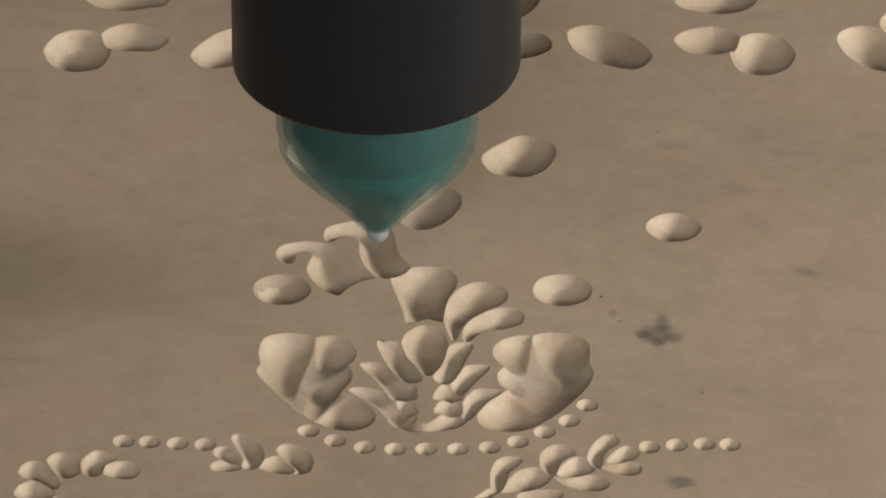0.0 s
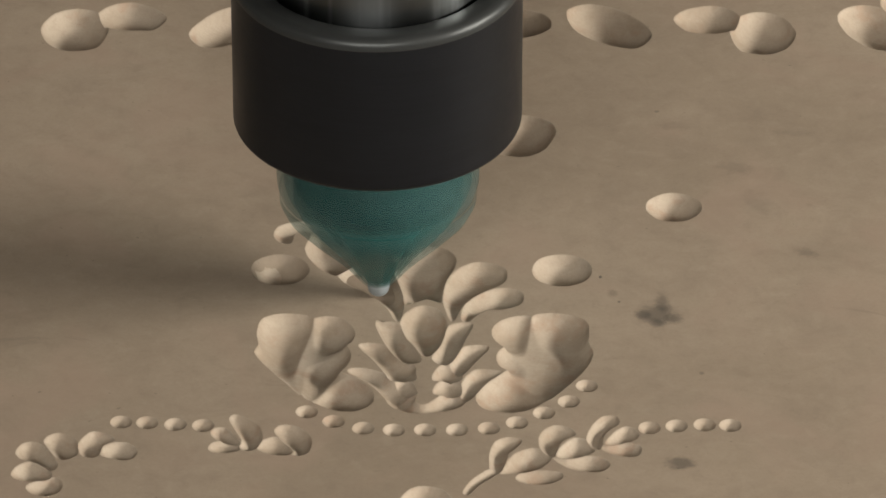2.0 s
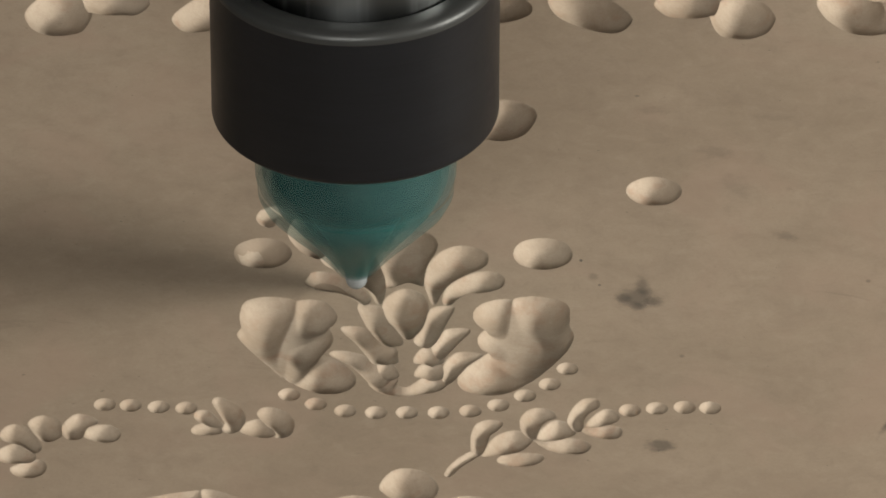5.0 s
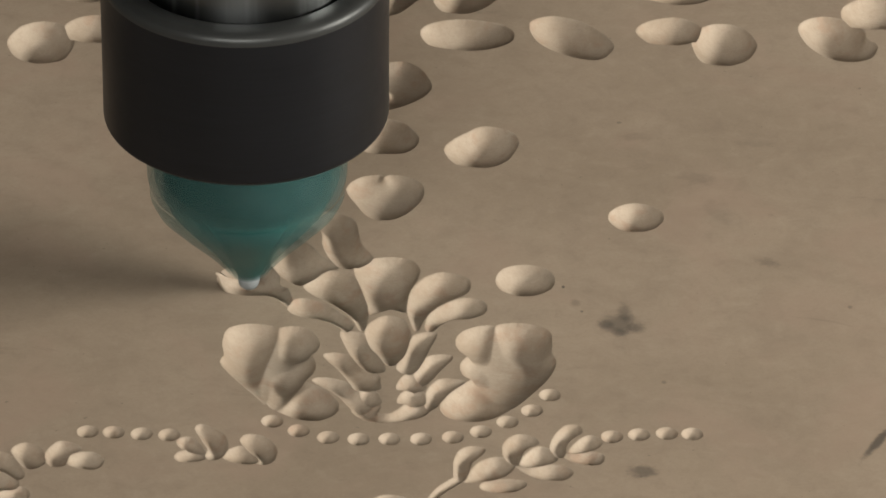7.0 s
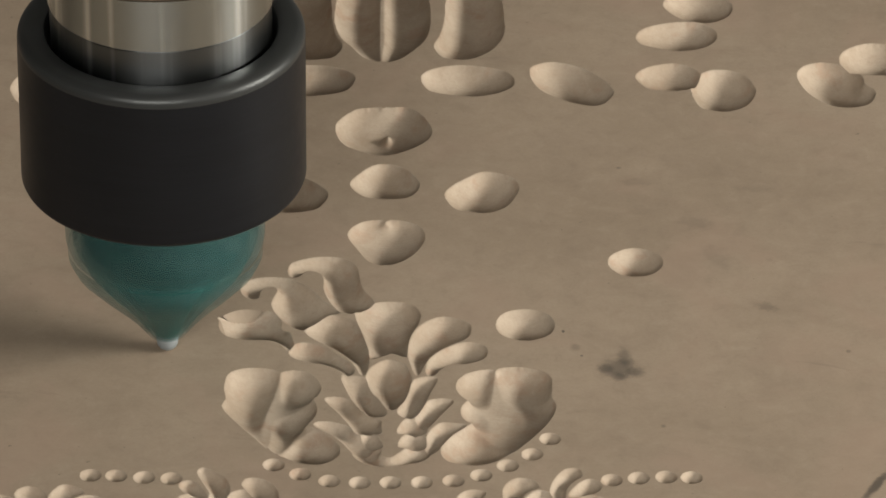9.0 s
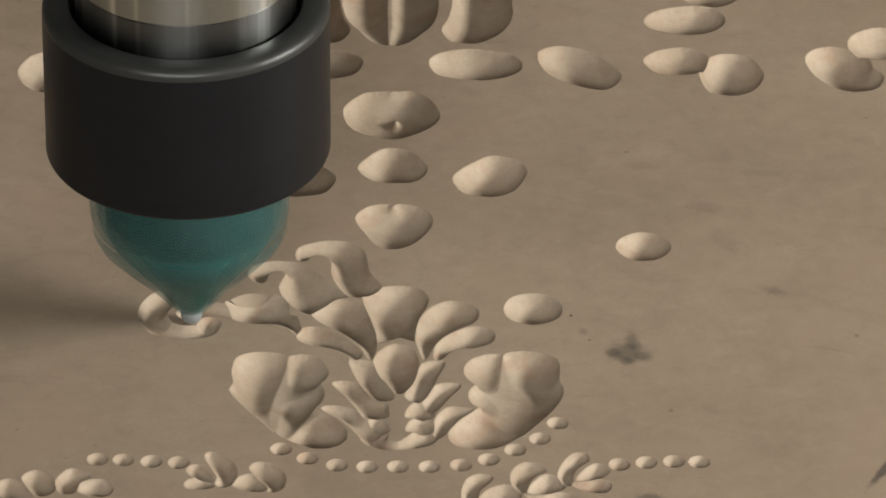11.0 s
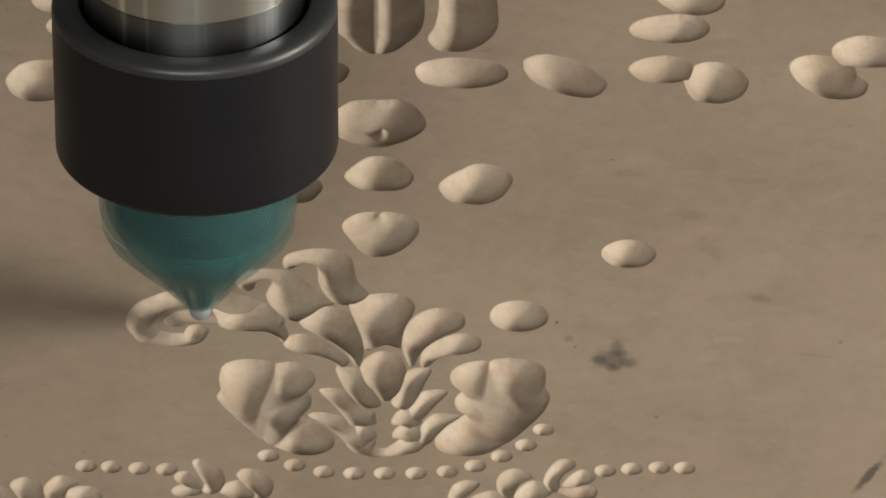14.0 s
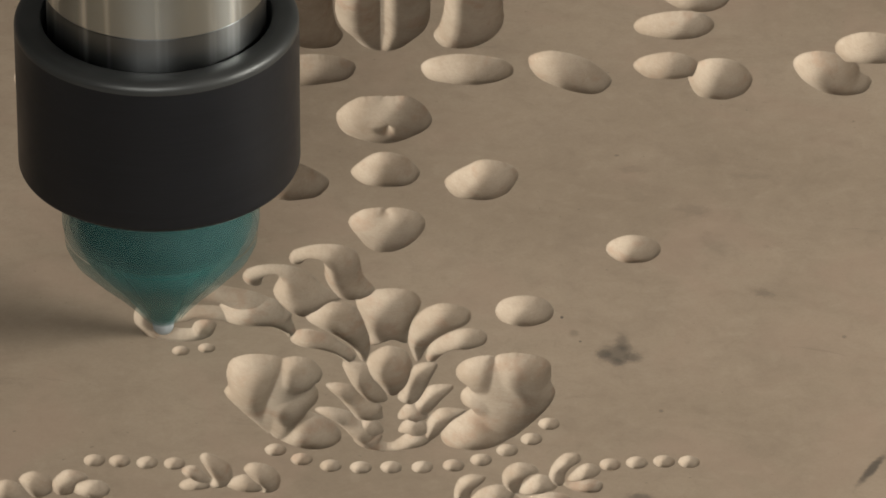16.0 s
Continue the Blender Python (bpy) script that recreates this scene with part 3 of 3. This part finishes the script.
dish((-24.1, -91.6), (-20.7, -86.8), (-17.9, -88.2), (-16.7, -94.2), (-19.8, -95.3), (-23.4, -95.0))
hollow("carved_hollow", 0, "scallop hollow")
dish((-24.3, -99.6), (-21.4, -95.0), (-18.3, -95.3), (-16.4, -101.5), (-19.8, -102.7), (-23.3, -102.4))
hollow("carved_hollow", 0, "swag hollow")
dish((-12.0, -104.9), (-9.4, -101.8), (-5.9, -100.4), (-3.2, -104.1), (-5.5, -108.3), (-11.2, -110.5), (-16.6, -111.1), (-21.3, -109.4), (-24.6, -105.2), (-22.9, -101.8), (-19.3, -100.7), (-16.7, -102.9), (-17.1, -105.8), (-14.3, -106.9))
hollow("carved_hollow", 4, "spiral scroll hollow")
groove((-75.2, -31.0, 4.2), (-80.8, -35.6, 4.2), (-83.0, -42.6, 4.0), (-80.5, -49.4, 3.8))
hollow("carved_hollow", 5, "spiral scroll hollow")
groove((-80.5, -49.4, 3.8), (-74.6, -51.8, 3.5), (-68.4, -50.9, 3.2), (-66.9, -47.0, 3.2))
groove((-58.7, -43.2, 2.2), (-63.5, -40.3, 3.4), (-70.2, -39.7, 3.4), (-73.3, -41.8, 3))
hollow("carved_hollow", 6, "spiral scroll hollow")
groove((-47.0, -42.0, 4.5), (-54.3, -34.3, 4.8), (-63.5, -30.2, 4.4), (-70.5, -29.8, 4.2), (-75.2, -31.0, 4.2))
hollow("carved_bead", 7, "small round bead hollow")
oval(-66.1, -58.6, 2.4, 2.4)
hollow("carved_bead", 8, "small round bead hollow")
oval(-73.3, -60.0, 2.4, 2.4)
hollow("carved_hollow", 0, "oval hollow")
dish((-21.2, -154.7), (-18.7, -148.8), (-14.9, -146.1), (-9.7, -147.7), (-5.9, -153.9), (-6.2, -158.4), (-8.9, -161.3), (-13.3, -162.4), (-17.5, -160.3), (-20.1, -157.4))
hollow("carved_hollow", 0, "large ridged hollow")
dish((-87.0, -164.6), (-84.3, -161.4), (-77.7, -158.7), (-72.5, -157.4), (-68.4, -157.4), (-67.9, -166.1), (-69.1, -172.7), (-81.7, -172.8))
dish((-68.8, -166.1), (-68.4, -157.1), (-66.1, -156.3), (-61.2, -158.7), (-55.9, -162.1), (-53.5, -168.7), (-63.8, -173.5), (-68.3, -172.7))
hollow("carved_hollow", 0, "oval hollow")
dish((-36.1, -164.9), (-34.3, -161.5), (-28.3, -159.0), (-22.3, -160.6), (-19.3, -165.9), (-28.2, -169.9))
hollow("carved_hollow", 0, "oval hollow")
dish((-5.9, -164.8), (-3.6, -161.3), (2.3, -159.2), (7.6, -161.0), (9.8, -165.8), (1.6, -169.8))
hollow("carved_leaf", 0, "leaf hollow")
dish((-123.1, -130.6), (-121.9, -126.8), (-119.0, -125.2), (-115.9, -127.4), (-113.4, -132.0), (-111.8, -136.8), (-113.9, -139.0), (-117.3, -135.2), (-121.2, -133.6))
hollow("carved_leaf", 0, "leaf hollow")
dish((-123.9, -140.4), (-122.1, -136.6), (-118.9, -134.7), (-116.2, -136.6), (-113.4, -139.5), (-113.7, -142.8), (-118.5, -143.9), (-122.3, -143.1))
hollow("carved_leaf", 0, "leaf hollow")
dish((-119.7, -146.6), (-116.9, -144.1), (-112.8, -142.0), (-110.3, -144.7), (-110.7, -148.4), (-113.9, -150.8), (-117.9, -149.8))
hollow("carved_leaf", 0, "leaf hollow")
dish((-115.8, -124.6), (-114.1, -121.9), (-111.2, -121.1), (-107.5, -124.3), (-106.5, -130.1), (-109.1, -133.3), (-111.7, -133.1), (-114.3, -128.7))
hollow("carved_leaf", 0, "leaf hollow")
dish((-106.8, -127.9), (-105.7, -123.8), (-102.8, -120.2), (-99.0, -121.6), (-97.1, -124.3), (-99.9, -126.2), (-100.6, -130.3), (-102.4, -132.5), (-105.1, -132.0))
hollow("carved_leaf", 0, "leaf hollow")
dish((-100.8, -129.5), (-98.8, -126.5), (-94.3, -125.4), (-91.0, -129.2), (-92.1, -133.0), (-95.1, -133.8), (-99.4, -132.2))
hollow("carved_leaf", 0, "leaf hollow")
dish((-71.5, -120.4), (-69.5, -118.2), (-67.3, -118.8), (-64.3, -123.7), (-63.0, -127.0), (-67.1, -125.6), (-70.2, -123.4))
hollow("carved_leaf", 0, "leaf hollow")
dish((-71.9, -127.8), (-70.1, -125.1), (-66.4, -124.2), (-63.6, -126.4), (-64.4, -129.4), (-70.0, -130.2))
hollow("carved_leaf", 0, "leaf hollow")
dish((-66.6, -114.1), (-65.2, -111.9), (-62.8, -113.3), (-59.0, -117.1), (-57.6, -122.3), (-58.6, -127.2), (-61.7, -129.4), (-63.9, -127.0), (-62.9, -124.5), (-64.7, -119.6))
hollow("carved_leaf", 0, "leaf hollow")
dish((-59.3, -127.2), (-56.5, -123.7), (-53.5, -122.6), (-50.6, -125.0), (-48.9, -129.1), (-51.1, -131.3), (-55.6, -130.7))
hollow("carved_leaf", 0, "leaf hollow")
dish((-54.3, -120.1), (-52.9, -117.1), (-49.8, -117.1), (-46.5, -119.8), (-44.6, -123.6), (-44.9, -129.1), (-47.3, -131.5), (-49.6, -131.0), (-49.8, -127.7), (-52.0, -124.7))
hollow("carved_leaf", 0, "leaf hollow")
dish((3.1, -131.7), (4.5, -125.4), (7.8, -122.7), (11.7, -123.8), (10.1, -127.6), (8.1, -130.3), (7.5, -134.4), (6.3, -139.0), (3.6, -139.0))
hollow("carved_leaf", 0, "stem hollow")
dish((-3.9, -149.0), (-2.0, -143.9), (1.7, -139.3), (4.3, -137.4), (6.3, -138.5), (3.3, -142.0), (0.2, -145.5), (-2.4, -150.0))
hollow("carved_leaf", 0, "leaf hollow")
dish((6.0, -140.1), (7.8, -134.4), (10.8, -129.8), (15.3, -127.9), (19.3, -130.8), (18.8, -134.4), (15.3, -138.2), (10.0, -139.8))
hollow("carved_leaf", 0, "leaf hollow")
dish((10.3, -142.8), (11.5, -139.8), (16.0, -138.7), (21.3, -139.2), (22.5, -141.7), (19.0, -144.6), (13.8, -144.9))
hollow("carved_leaf", 0, "leaf hollow")
dish((16.3, -123.5), (17.7, -119.4), (20.7, -116.9), (24.5, -118.0), (26.1, -121.3), (23.7, -122.9), (21.9, -125.4), (21.2, -129.2), (20.2, -132.2), (17.2, -129.2))
hollow("carved_leaf", 0, "leaf hollow")
dish((20.8, -130.8), (22.9, -126.2), (26.0, -122.9), (29.7, -124.8), (31.1, -128.9), (27.4, -131.9), (22.9, -132.7))
hollow("carved_leaf", 0, "leaf hollow")
dish((19.6, -131.9), (23.6, -133.3), (28.9, -131.6), (33.4, -132.7), (35.1, -135.7), (32.6, -138.9), (28.1, -138.9), (23.6, -136.8))
hollow("carved_leaf", 0, "leaf hollow")
dish((29.1, -123.5), (30.6, -117.2), (33.7, -112.5), (37.0, -112.5), (37.7, -116.0), (35.1, -118.8), (33.5, -122.6), (33.0, -128.1), (30.5, -127.5))
hollow("carved_leaf", 0, "leaf hollow")
dish((34.0, -125.9), (36.3, -120.7), (39.7, -117.4), (42.8, -119.9), (42.3, -123.2), (38.0, -125.6))
hollow("carved_leaf", 0, "leaf hollow")
dish((32.3, -126.5), (35.8, -126.2), (39.6, -125.1), (43.5, -127.0), (42.7, -131.1), (38.7, -131.6), (34.2, -129.4))
hollow("carved_bead", 0, "small round bead hollow")
oval(-95.6, -115.5, 2.9, 3.0)
hollow("carved_bead", 0, "small round bead hollow")
oval(-88.6, -115.8, 2.9, 3.0)
hollow("carved_bead", 0, "small round bead hollow")
oval(-81.0, -116.6, 2.9, 3.0)
hollow("carved_bead", 0, "small round bead hollow")
oval(-73.6, -117.1, 2.9, 3.0)
hollow("carved_bead", 0, "small round bead hollow")
oval(-45.9, -110.4, 2.9, 3.0)
hollow("carved_bead", 0, "small round bead hollow")
oval(-38.7, -115.1, 2.9, 3.0)
hollow("carved_bead", 0, "small round bead hollow")
oval(-30.7, -118.4, 2.9, 3.0)
hollow("carved_bead", 0, "small round bead hollow")
oval(-22.5, -119.2, 2.9, 3.0)
hollow("carved_bead", 0, "small round bead hollow")
oval(-14.1, -119.1, 2.9, 3.0)
hollow("carved_bead", 0, "small round bead hollow")
oval(-5.6, -119.1, 2.9, 3.0)
hollow("carved_bead", 0, "small round bead hollow")
oval(2.9, -118.3, 2.9, 3.0)
hollow("carved_bead", 0, "small round bead hollow")
oval(10.5, -115.5, 2.9, 3.0)
hollow("carved_bead", 0, "small round bead hollow")
oval(17.7, -110.8, 2.9, 3.0)
hollow("carved_bead", 0, "small round bead hollow")
oval(24.4, -105.2, 2.9, 3.0)
hollow("carved_bead", 0, "small round bead hollow")
oval(29.4, -97.5, 2.9, 3.0)
hollow("carved_bead", 0, "small round bead hollow")
oval(45.9, -117.9, 2.9, 3.0)
hollow("carved_bead", 0, "small round bead hollow")
oval(53.2, -117.0, 2.9, 3.0)
hollow("carved_bead", 0, "small round bead hollow")
oval(60.7, -116.4, 2.9, 3.0)
hollow("carved_bead", 0, "small round bead hollow")
oval(67.6, -116.7, 2.9, 3.0)

panel = tagged(new("carved_panel"), "flat brown wooden panel with hollow floral ornament being carved", "carved panel")


def cells_mesh(name, select, mat, label, top=None, smooth=True):
    """The selected cells of the field as one mesh under the panel."""
    js, iis = np.nonzero(select)
    corner = np.stack([js * (NX + 1) + iis, js * (NX + 1) + iis + 1, (js + 1) * (NX + 1) + iis + 1, (js + 1) * (NX + 1) + iis], 1)
    used, index = np.unique(corner, return_inverse=True)
    index = index.reshape(-1, 4)
    vj, vi = np.divmod(used, NX + 1)
    z = (-depth[vj, vi] if top is None else top[vj, vi]) / 1000
    co = np.stack([(X0 + STEP * vi) / 1000, (Y0 + STEP * vj) / 1000, z], 1)
    me = bpy.data.meshes.new(name)
    me.vertices.add(len(used))
    me.vertices.foreach_set("co", co.ravel())
    me.loops.add(index.size)
    me.loops.foreach_set("vertex_index", index.ravel().astype(np.int32))
    me.polygons.add(len(index))
    me.polygons.foreach_set("loop_start", np.arange(0, index.size, 4, dtype=np.int32))
    me.polygons.foreach_set("use_smooth", np.full(len(index), smooth))
    me.update(calc_edges=True)
    me.materials.append(mat)
    ob = new(name, me)
    ob.parent = panel
    return tagged(ob, label)


depth[depth < 0.03] = 0
owner[depth == 0] = -1
cell_owner = np.maximum.reduce([owner[:-1, :-1], owner[1:, :-1], owner[:-1, 1:], owner[1:, 1:]])

# the untouched face: large quads where a block holds no cut, single cells beside the hollows, and the slab's skirt and underside
face = cell_owner < 0
blocks = face.reshape(NY // BLOCK, BLOCK, NX // BLOCK, BLOCK).all(axis=(1, 3))
fine = face & ~np.repeat(np.repeat(blocks, BLOCK, 0), BLOCK, 1)
XS, YS, THICK = (-0.42, 0.45), (-0.36, 0.40), 0.025
verts, faces = [], []
for j, i in np.argwhere(blocks):
    x, y, s = (X0 + STEP * BLOCK * i) / 1000, (Y0 + STEP * BLOCK * j) / 1000, STEP * BLOCK / 1000
    n = len(verts)
    verts += [(x, y, 0), (x + s, y, 0), (x + s, y + s, 0), (x, y + s, 0)]
    faces.append((n, n + 1, n + 2, n + 3))
gx0, gx1, gy0, gy1 = X0 / 1000, (X0 + STEP * NX) / 1000, Y0 / 1000, (Y0 + STEP * NY) / 1000
n = len(verts)
verts += [(gx0, gy0, 0), (gx1, gy0, 0), (gx1, gy1, 0), (gx0, gy1, 0)]
verts += [(x, y, 0) for x, y in ((XS[0], YS[0]), (XS[1], YS[0]), (XS[1], YS[1]), (XS[0], YS[1]))]
verts += [(x, y, -THICK) for x, y in ((XS[0], YS[0]), (XS[1], YS[0]), (XS[1], YS[1]), (XS[0], YS[1]))]
for k in range(4):
    q = (k + 1) % 4
    faces += [(n + k, n + 4 + k, n + 4 + q, n + q), (n + 4 + k, n + 8 + k, n + 8 + q, n + 4 + q)]
faces.append((n + 11, n + 10, n + 9, n + 8))
mesh_object("board", verts, faces, BOARD_SKIN, panel, "smooth brown face with stains and scuffs", smooth=False)
cells_mesh("board_rim", fine, BOARD_SKIN, "")
for number, (name, stage, label) in enumerate(HOLLOWS):
    mine = cell_owner == number
    if mine.any():
        cells_mesh(name, mine, FRESH_CUT, "pale freshly cut " + label)

# wood that the cutter takes away during the clip, stage by stage
STOCK = {}
for stage in range(1, 9):
    mine = np.zeros_like(face)
    for number, h in enumerate(HOLLOWS):
        if h[1] == stage:
            mine |= cell_owner == number
    STOCK[stage] = cells_mesh("uncut_wood", mine, BOARD_SKIN, "wood not yet cut out of the hollow", top=0.03 - early, smooth=False)

# ---- spindle and cutter ----
spindle = tagged(new("milling_spindle"), "black ringed milling spindle with bright steel nose and teal tool skirt", "milling spindle")
turned("cap", [(0.5, 57), (24, 57), (36.9, 57)] + [(36.9 + 2.2 * math.sin(a / 6 * math.pi / 2), 59.2 - 2.2 * math.cos(a / 6 * math.pi / 2)) for a in range(7)]
       + [(39.1, 75), (39.2, 94), (39.2, 101.2)], BLACK_STEEL, spindle, "black oxide steel ring cap")
# rim split from the cap to carry the paler, lit colour
turned("cap_rim", [(39.2, 101.2)] + [(36.4 + 2.8 * math.cos(a / 8 * math.pi / 2), 101.8 + 2.8 * math.sin(a / 8 * math.pi / 2)) for a in range(9)]
       + [(32.6, 104.6), (31.9, 104.2), (31.7, 103), (31.7, 88), (0.5, 88)], LIT_RIM_STEEL, spindle, "dark grey steel rim of the cap, lightened for reflected light")
turned("lower_ring", [(0.5, 90), (30.2, 90), (30.2, 113.3), (29.8, 113.7), (0.5, 113.7)], DARK_STEEL, spindle, "dark ground steel ring")
turned("upper_ring", [(28, 113.9), (30.6, 113.9), (30.7, 114.0), (30.7, 138.2), (28, 138.2)], BRIGHT_STEEL, spindle, "bright turned steel ring")
turned("housing", [(0.5, 138.4), (46, 138.4), (47.3, 139.6), (47.3, 300), (47, 301), (0.5, 301)], BRONZE_STEEL, spindle, "brown-tinted metal housing")
# clear teal skirt that whirls round the cutter: thin films one within another
RING = [(26.0, 56.5), (27.0, 48), (27.6, 42), (27.5, 38), (26.6, 34.8)]
CONE = [(27.0, 34.6), (26.8, 32), (25.2, 28.6), (19.2, 21.8), (13.4, 15.8), (9.2, 11), (6.6, 7.6), (5.2, 5.6)]
for grow, mat in ((1.0, OUTER_FILM), (0.93, RING_FILM), (0.85, RING_FILM)):
    turned("skirt_ring", [(r * grow, z) for r, z in RING], mat, spindle, "clear dark teal plastic ring")
for grow, mat in ((1.0, OUTER_FILM), (0.86, CONE_FILM), (0.7, CONE_FILM)):
    turned("skirt_cone", [(r * grow, z) for r, z in CONE], mat, spindle, "clear pale teal plastic cone")
turned("collet_nut", [(0.5, 56.8), (21.4, 56.8), (21.6, 49), (22.6, 46.8), (22.0, 44.8), (22.8, 40), (22.4, 36.4), (21, 35), (0.5, 34.9)], TEAL_CORE, spindle, "dark teal collet nut")
turned("nut_cone", [(18.0, 34.7), (14.8, 28.4), (10.4, 20.6), (6.6, 13.6), (4.4, 8.4), (3.6, 6)], TEAL_LIGHT, spindle, "teal cone under the nut")
turned("cutter", [(4.0, 15), (3.4, 8), (3.0, 3)] + [(3.0 * math.cos(a / 6 * math.pi / 2) + 0.01, 3 - 3 * math.sin(a / 6 * math.pi / 2)) for a in range(7)], CARBIDE, spindle, "pale ball-nosed cutter", steps=48)

# ---- machine bed, and an unseen room added to shape the light ----
bed = tagged(new("machine_bed"), "grey painted steel bed under the wooden panel", "machine bed")
part("table", box(-0.75, 0.8, -0.6, 0.7, -0.085, -THICK, 0.004), BED, bed)
for x in (-0.6, 0.65):
    for y in (-0.45, 0.55):
        part("leg", box(x - 0.05, x + 0.05, y - 0.05, y + 0.05, -0.8, -0.085, 0.004), BED, bed)


def wall_with_opening(name, length, height, x0, x1, z0, z1, m, thick=0.15):
    """A wall in its own x, z plane with one rectangular opening through it."""
    bm = bmesh.new()
    for a, b, c, d in ((-length / 2, x0, 0, height), (x1, length / 2, 0, height), (x0, x1, 0, z0), (x0, x1, z1, height)):
        piece = box(a, b, 0, thick, c, d)
        me = bpy.data.meshes.new("piece")
        piece.to_mesh(me)
        piece.free()
        bm.from_mesh(me)
        bpy.data.meshes.remove(me)
    ob = part(name, bm, PLASTER, None)
    ob.matrix_world = m
    return tagged(ob, "unseen plaster wall added with an opening for a lamp", "wall", kind="structure")


tagged(part("floor", box(-3.5, 1.65, -3.5, 3.5, -0.95, -0.8), CONCRETE, None), "worn grey concrete floor", "floor", kind="structure")
# ceiling out of view, dark so little light bounces down
tagged(part("ceiling", box(-3.5, 1.65, -3.5, 3.5, 2.6, 2.75), GREY_BOARD, None), "unseen grey ceiling added to limit light from above", "ceiling", kind="structure")
# unseen walls, their openings made up to hold the two lamps
wall_with_opening("wall_east", 7, 3.4, -0.71, 0.07, 1.235, 1.535, pose(1.5, 0, -0.8, 0, 0, 90) @ pose(0, -0.15, 0))
wall_with_opening("wall_south", 4.8, 3.4, -0.6, 1.8, 2.15, 2.95, pose(-0.925, -3.5, -0.8))
# bars added before the lamps to stripe the steel's reflections
for x in (-1.52, -1.12, -0.72, -0.32, 0.08, 0.48, 0.87):
    tagged(part("reflection_bar", box(x - 0.035, x + 0.035, -3.365, -3.30, 1.35, 2.15, 0.004), BED, None), "unseen grey bar added before a lamp to stripe reflections", "window bar", "front window bars", "structure")
for y in (-0.71, -0.45, -0.19, 0.07):
    tagged(part("reflection_bar", box(1.45, 1.49, y - 0.012, y + 0.012, 0.435, 0.735, 0.003), BED, None), "unseen grey bar added before a lamp to stripe reflections", "window bar", "side window bars", "structure")
# walls out of view, kept dark so the steel's left side reflects less
tagged(part("wall_west", box(-3.5, -3.35, -3.35, 3.35, -0.8, 2.6), GREY_PLASTER, None), "unseen grey plaster wall added to darken the steel's reflections", "wall", kind="structure")
tagged(part("wall_north", box(-3.34, 1.49, 3.35, 3.5, -0.8, 2.6), GREY_PLASTER, None), "unseen grey plaster wall added to darken the steel's reflections", "wall", kind="structure")


def motions():
    walk(spindle, [
        (0, pose(-0.0279, -0.0492, 0.0220)),
        (0.5, pose(-0.0304, -0.0515, 0.0190)),
        (0.7, pose(-0.0297, -0.0516, 0.0068)),
        (1, pose(-0.0283, -0.0518, 0.0000)),
        (1.5, pose(-0.0214, -0.0592, 0.0000)),
        (2, pose(-0.0273, -0.0523, 0.0000)),
        (2.5, pose(-0.0316, -0.0479, 0.0000)),
        (2.8, pose(-0.0311, -0.0470, 0.0090)),
        (3, pose(-0.0306, -0.0464, 0.0210)),
        (3.2, pose(-0.0346, -0.0509, 0.0143)),
        (3.5, pose(-0.0348, -0.0576, 0.0090)),
        (4, pose(-0.0255, -0.0625, 0.0000)),
        (6.5, pose(-0.0450, -0.0457, 0.0000)),
        (7, pose(-0.0535, -0.0438, 0.0000)),
        (7.5, pose(-0.0623, -0.0330, 0.0000)),
        (8, pose(-0.0751, -0.0354, 0.0000)),
        (8.5, pose(-0.0800, -0.0424, 0.0000)),
        (9, pose(-0.0764, -0.0520, 0.0000)),
        (9.5, pose(-0.0683, -0.0521, 0.0000)),
        (10, pose(-0.0663, -0.0439, 0.0000)),
        (10.2, pose(-0.0682, -0.0494, 0.0000)),
        (12.3, pose(-0.0731, -0.0411, 0.0000)),
        (12.5, pose(-0.0623, -0.0413, 0.0000)),
        (13, pose(-0.0455, -0.0455, 0.0000)),
        (13.2, pose(-0.0427, -0.0476, 0.0000)),
        (13.5, pose(-0.0421, -0.0434, 0.0137)),
        (13.8, pose(-0.0650, -0.0415, 0.0100)),
        (14, pose(-0.0662, -0.0409, 0.0000)),
        (14.5, pose(-0.0658, -0.0489, 0.0070)),
        (15, pose(-0.0734, -0.0450, 0.0000)),
        (15.5, pose(-0.0728, -0.0472, 0.0080)),
        (16, pose(-0.0784, -0.0510, 0.0000)),
    ])
    # each piece of stock sinks into its hollow while the cutter works there
    for stage, begin, end in ((1, 1.3, 2.9), (2, 4.2, 6.2), (3, 6.25, 6.95), (4, 9.0, 9.75), (5, 9.3, 12.2), (6, 12.2, 13.4), (7, 14.15, 14.45), (8, 15.05, 15.4)):
        walk(STOCK[stage], [(0, pose(0, 0, 0)), (begin, pose(0, 0, 0)), (end, pose(0, 0, -0.0065)), (16, pose(0, 0, -0.0065))])


motions()
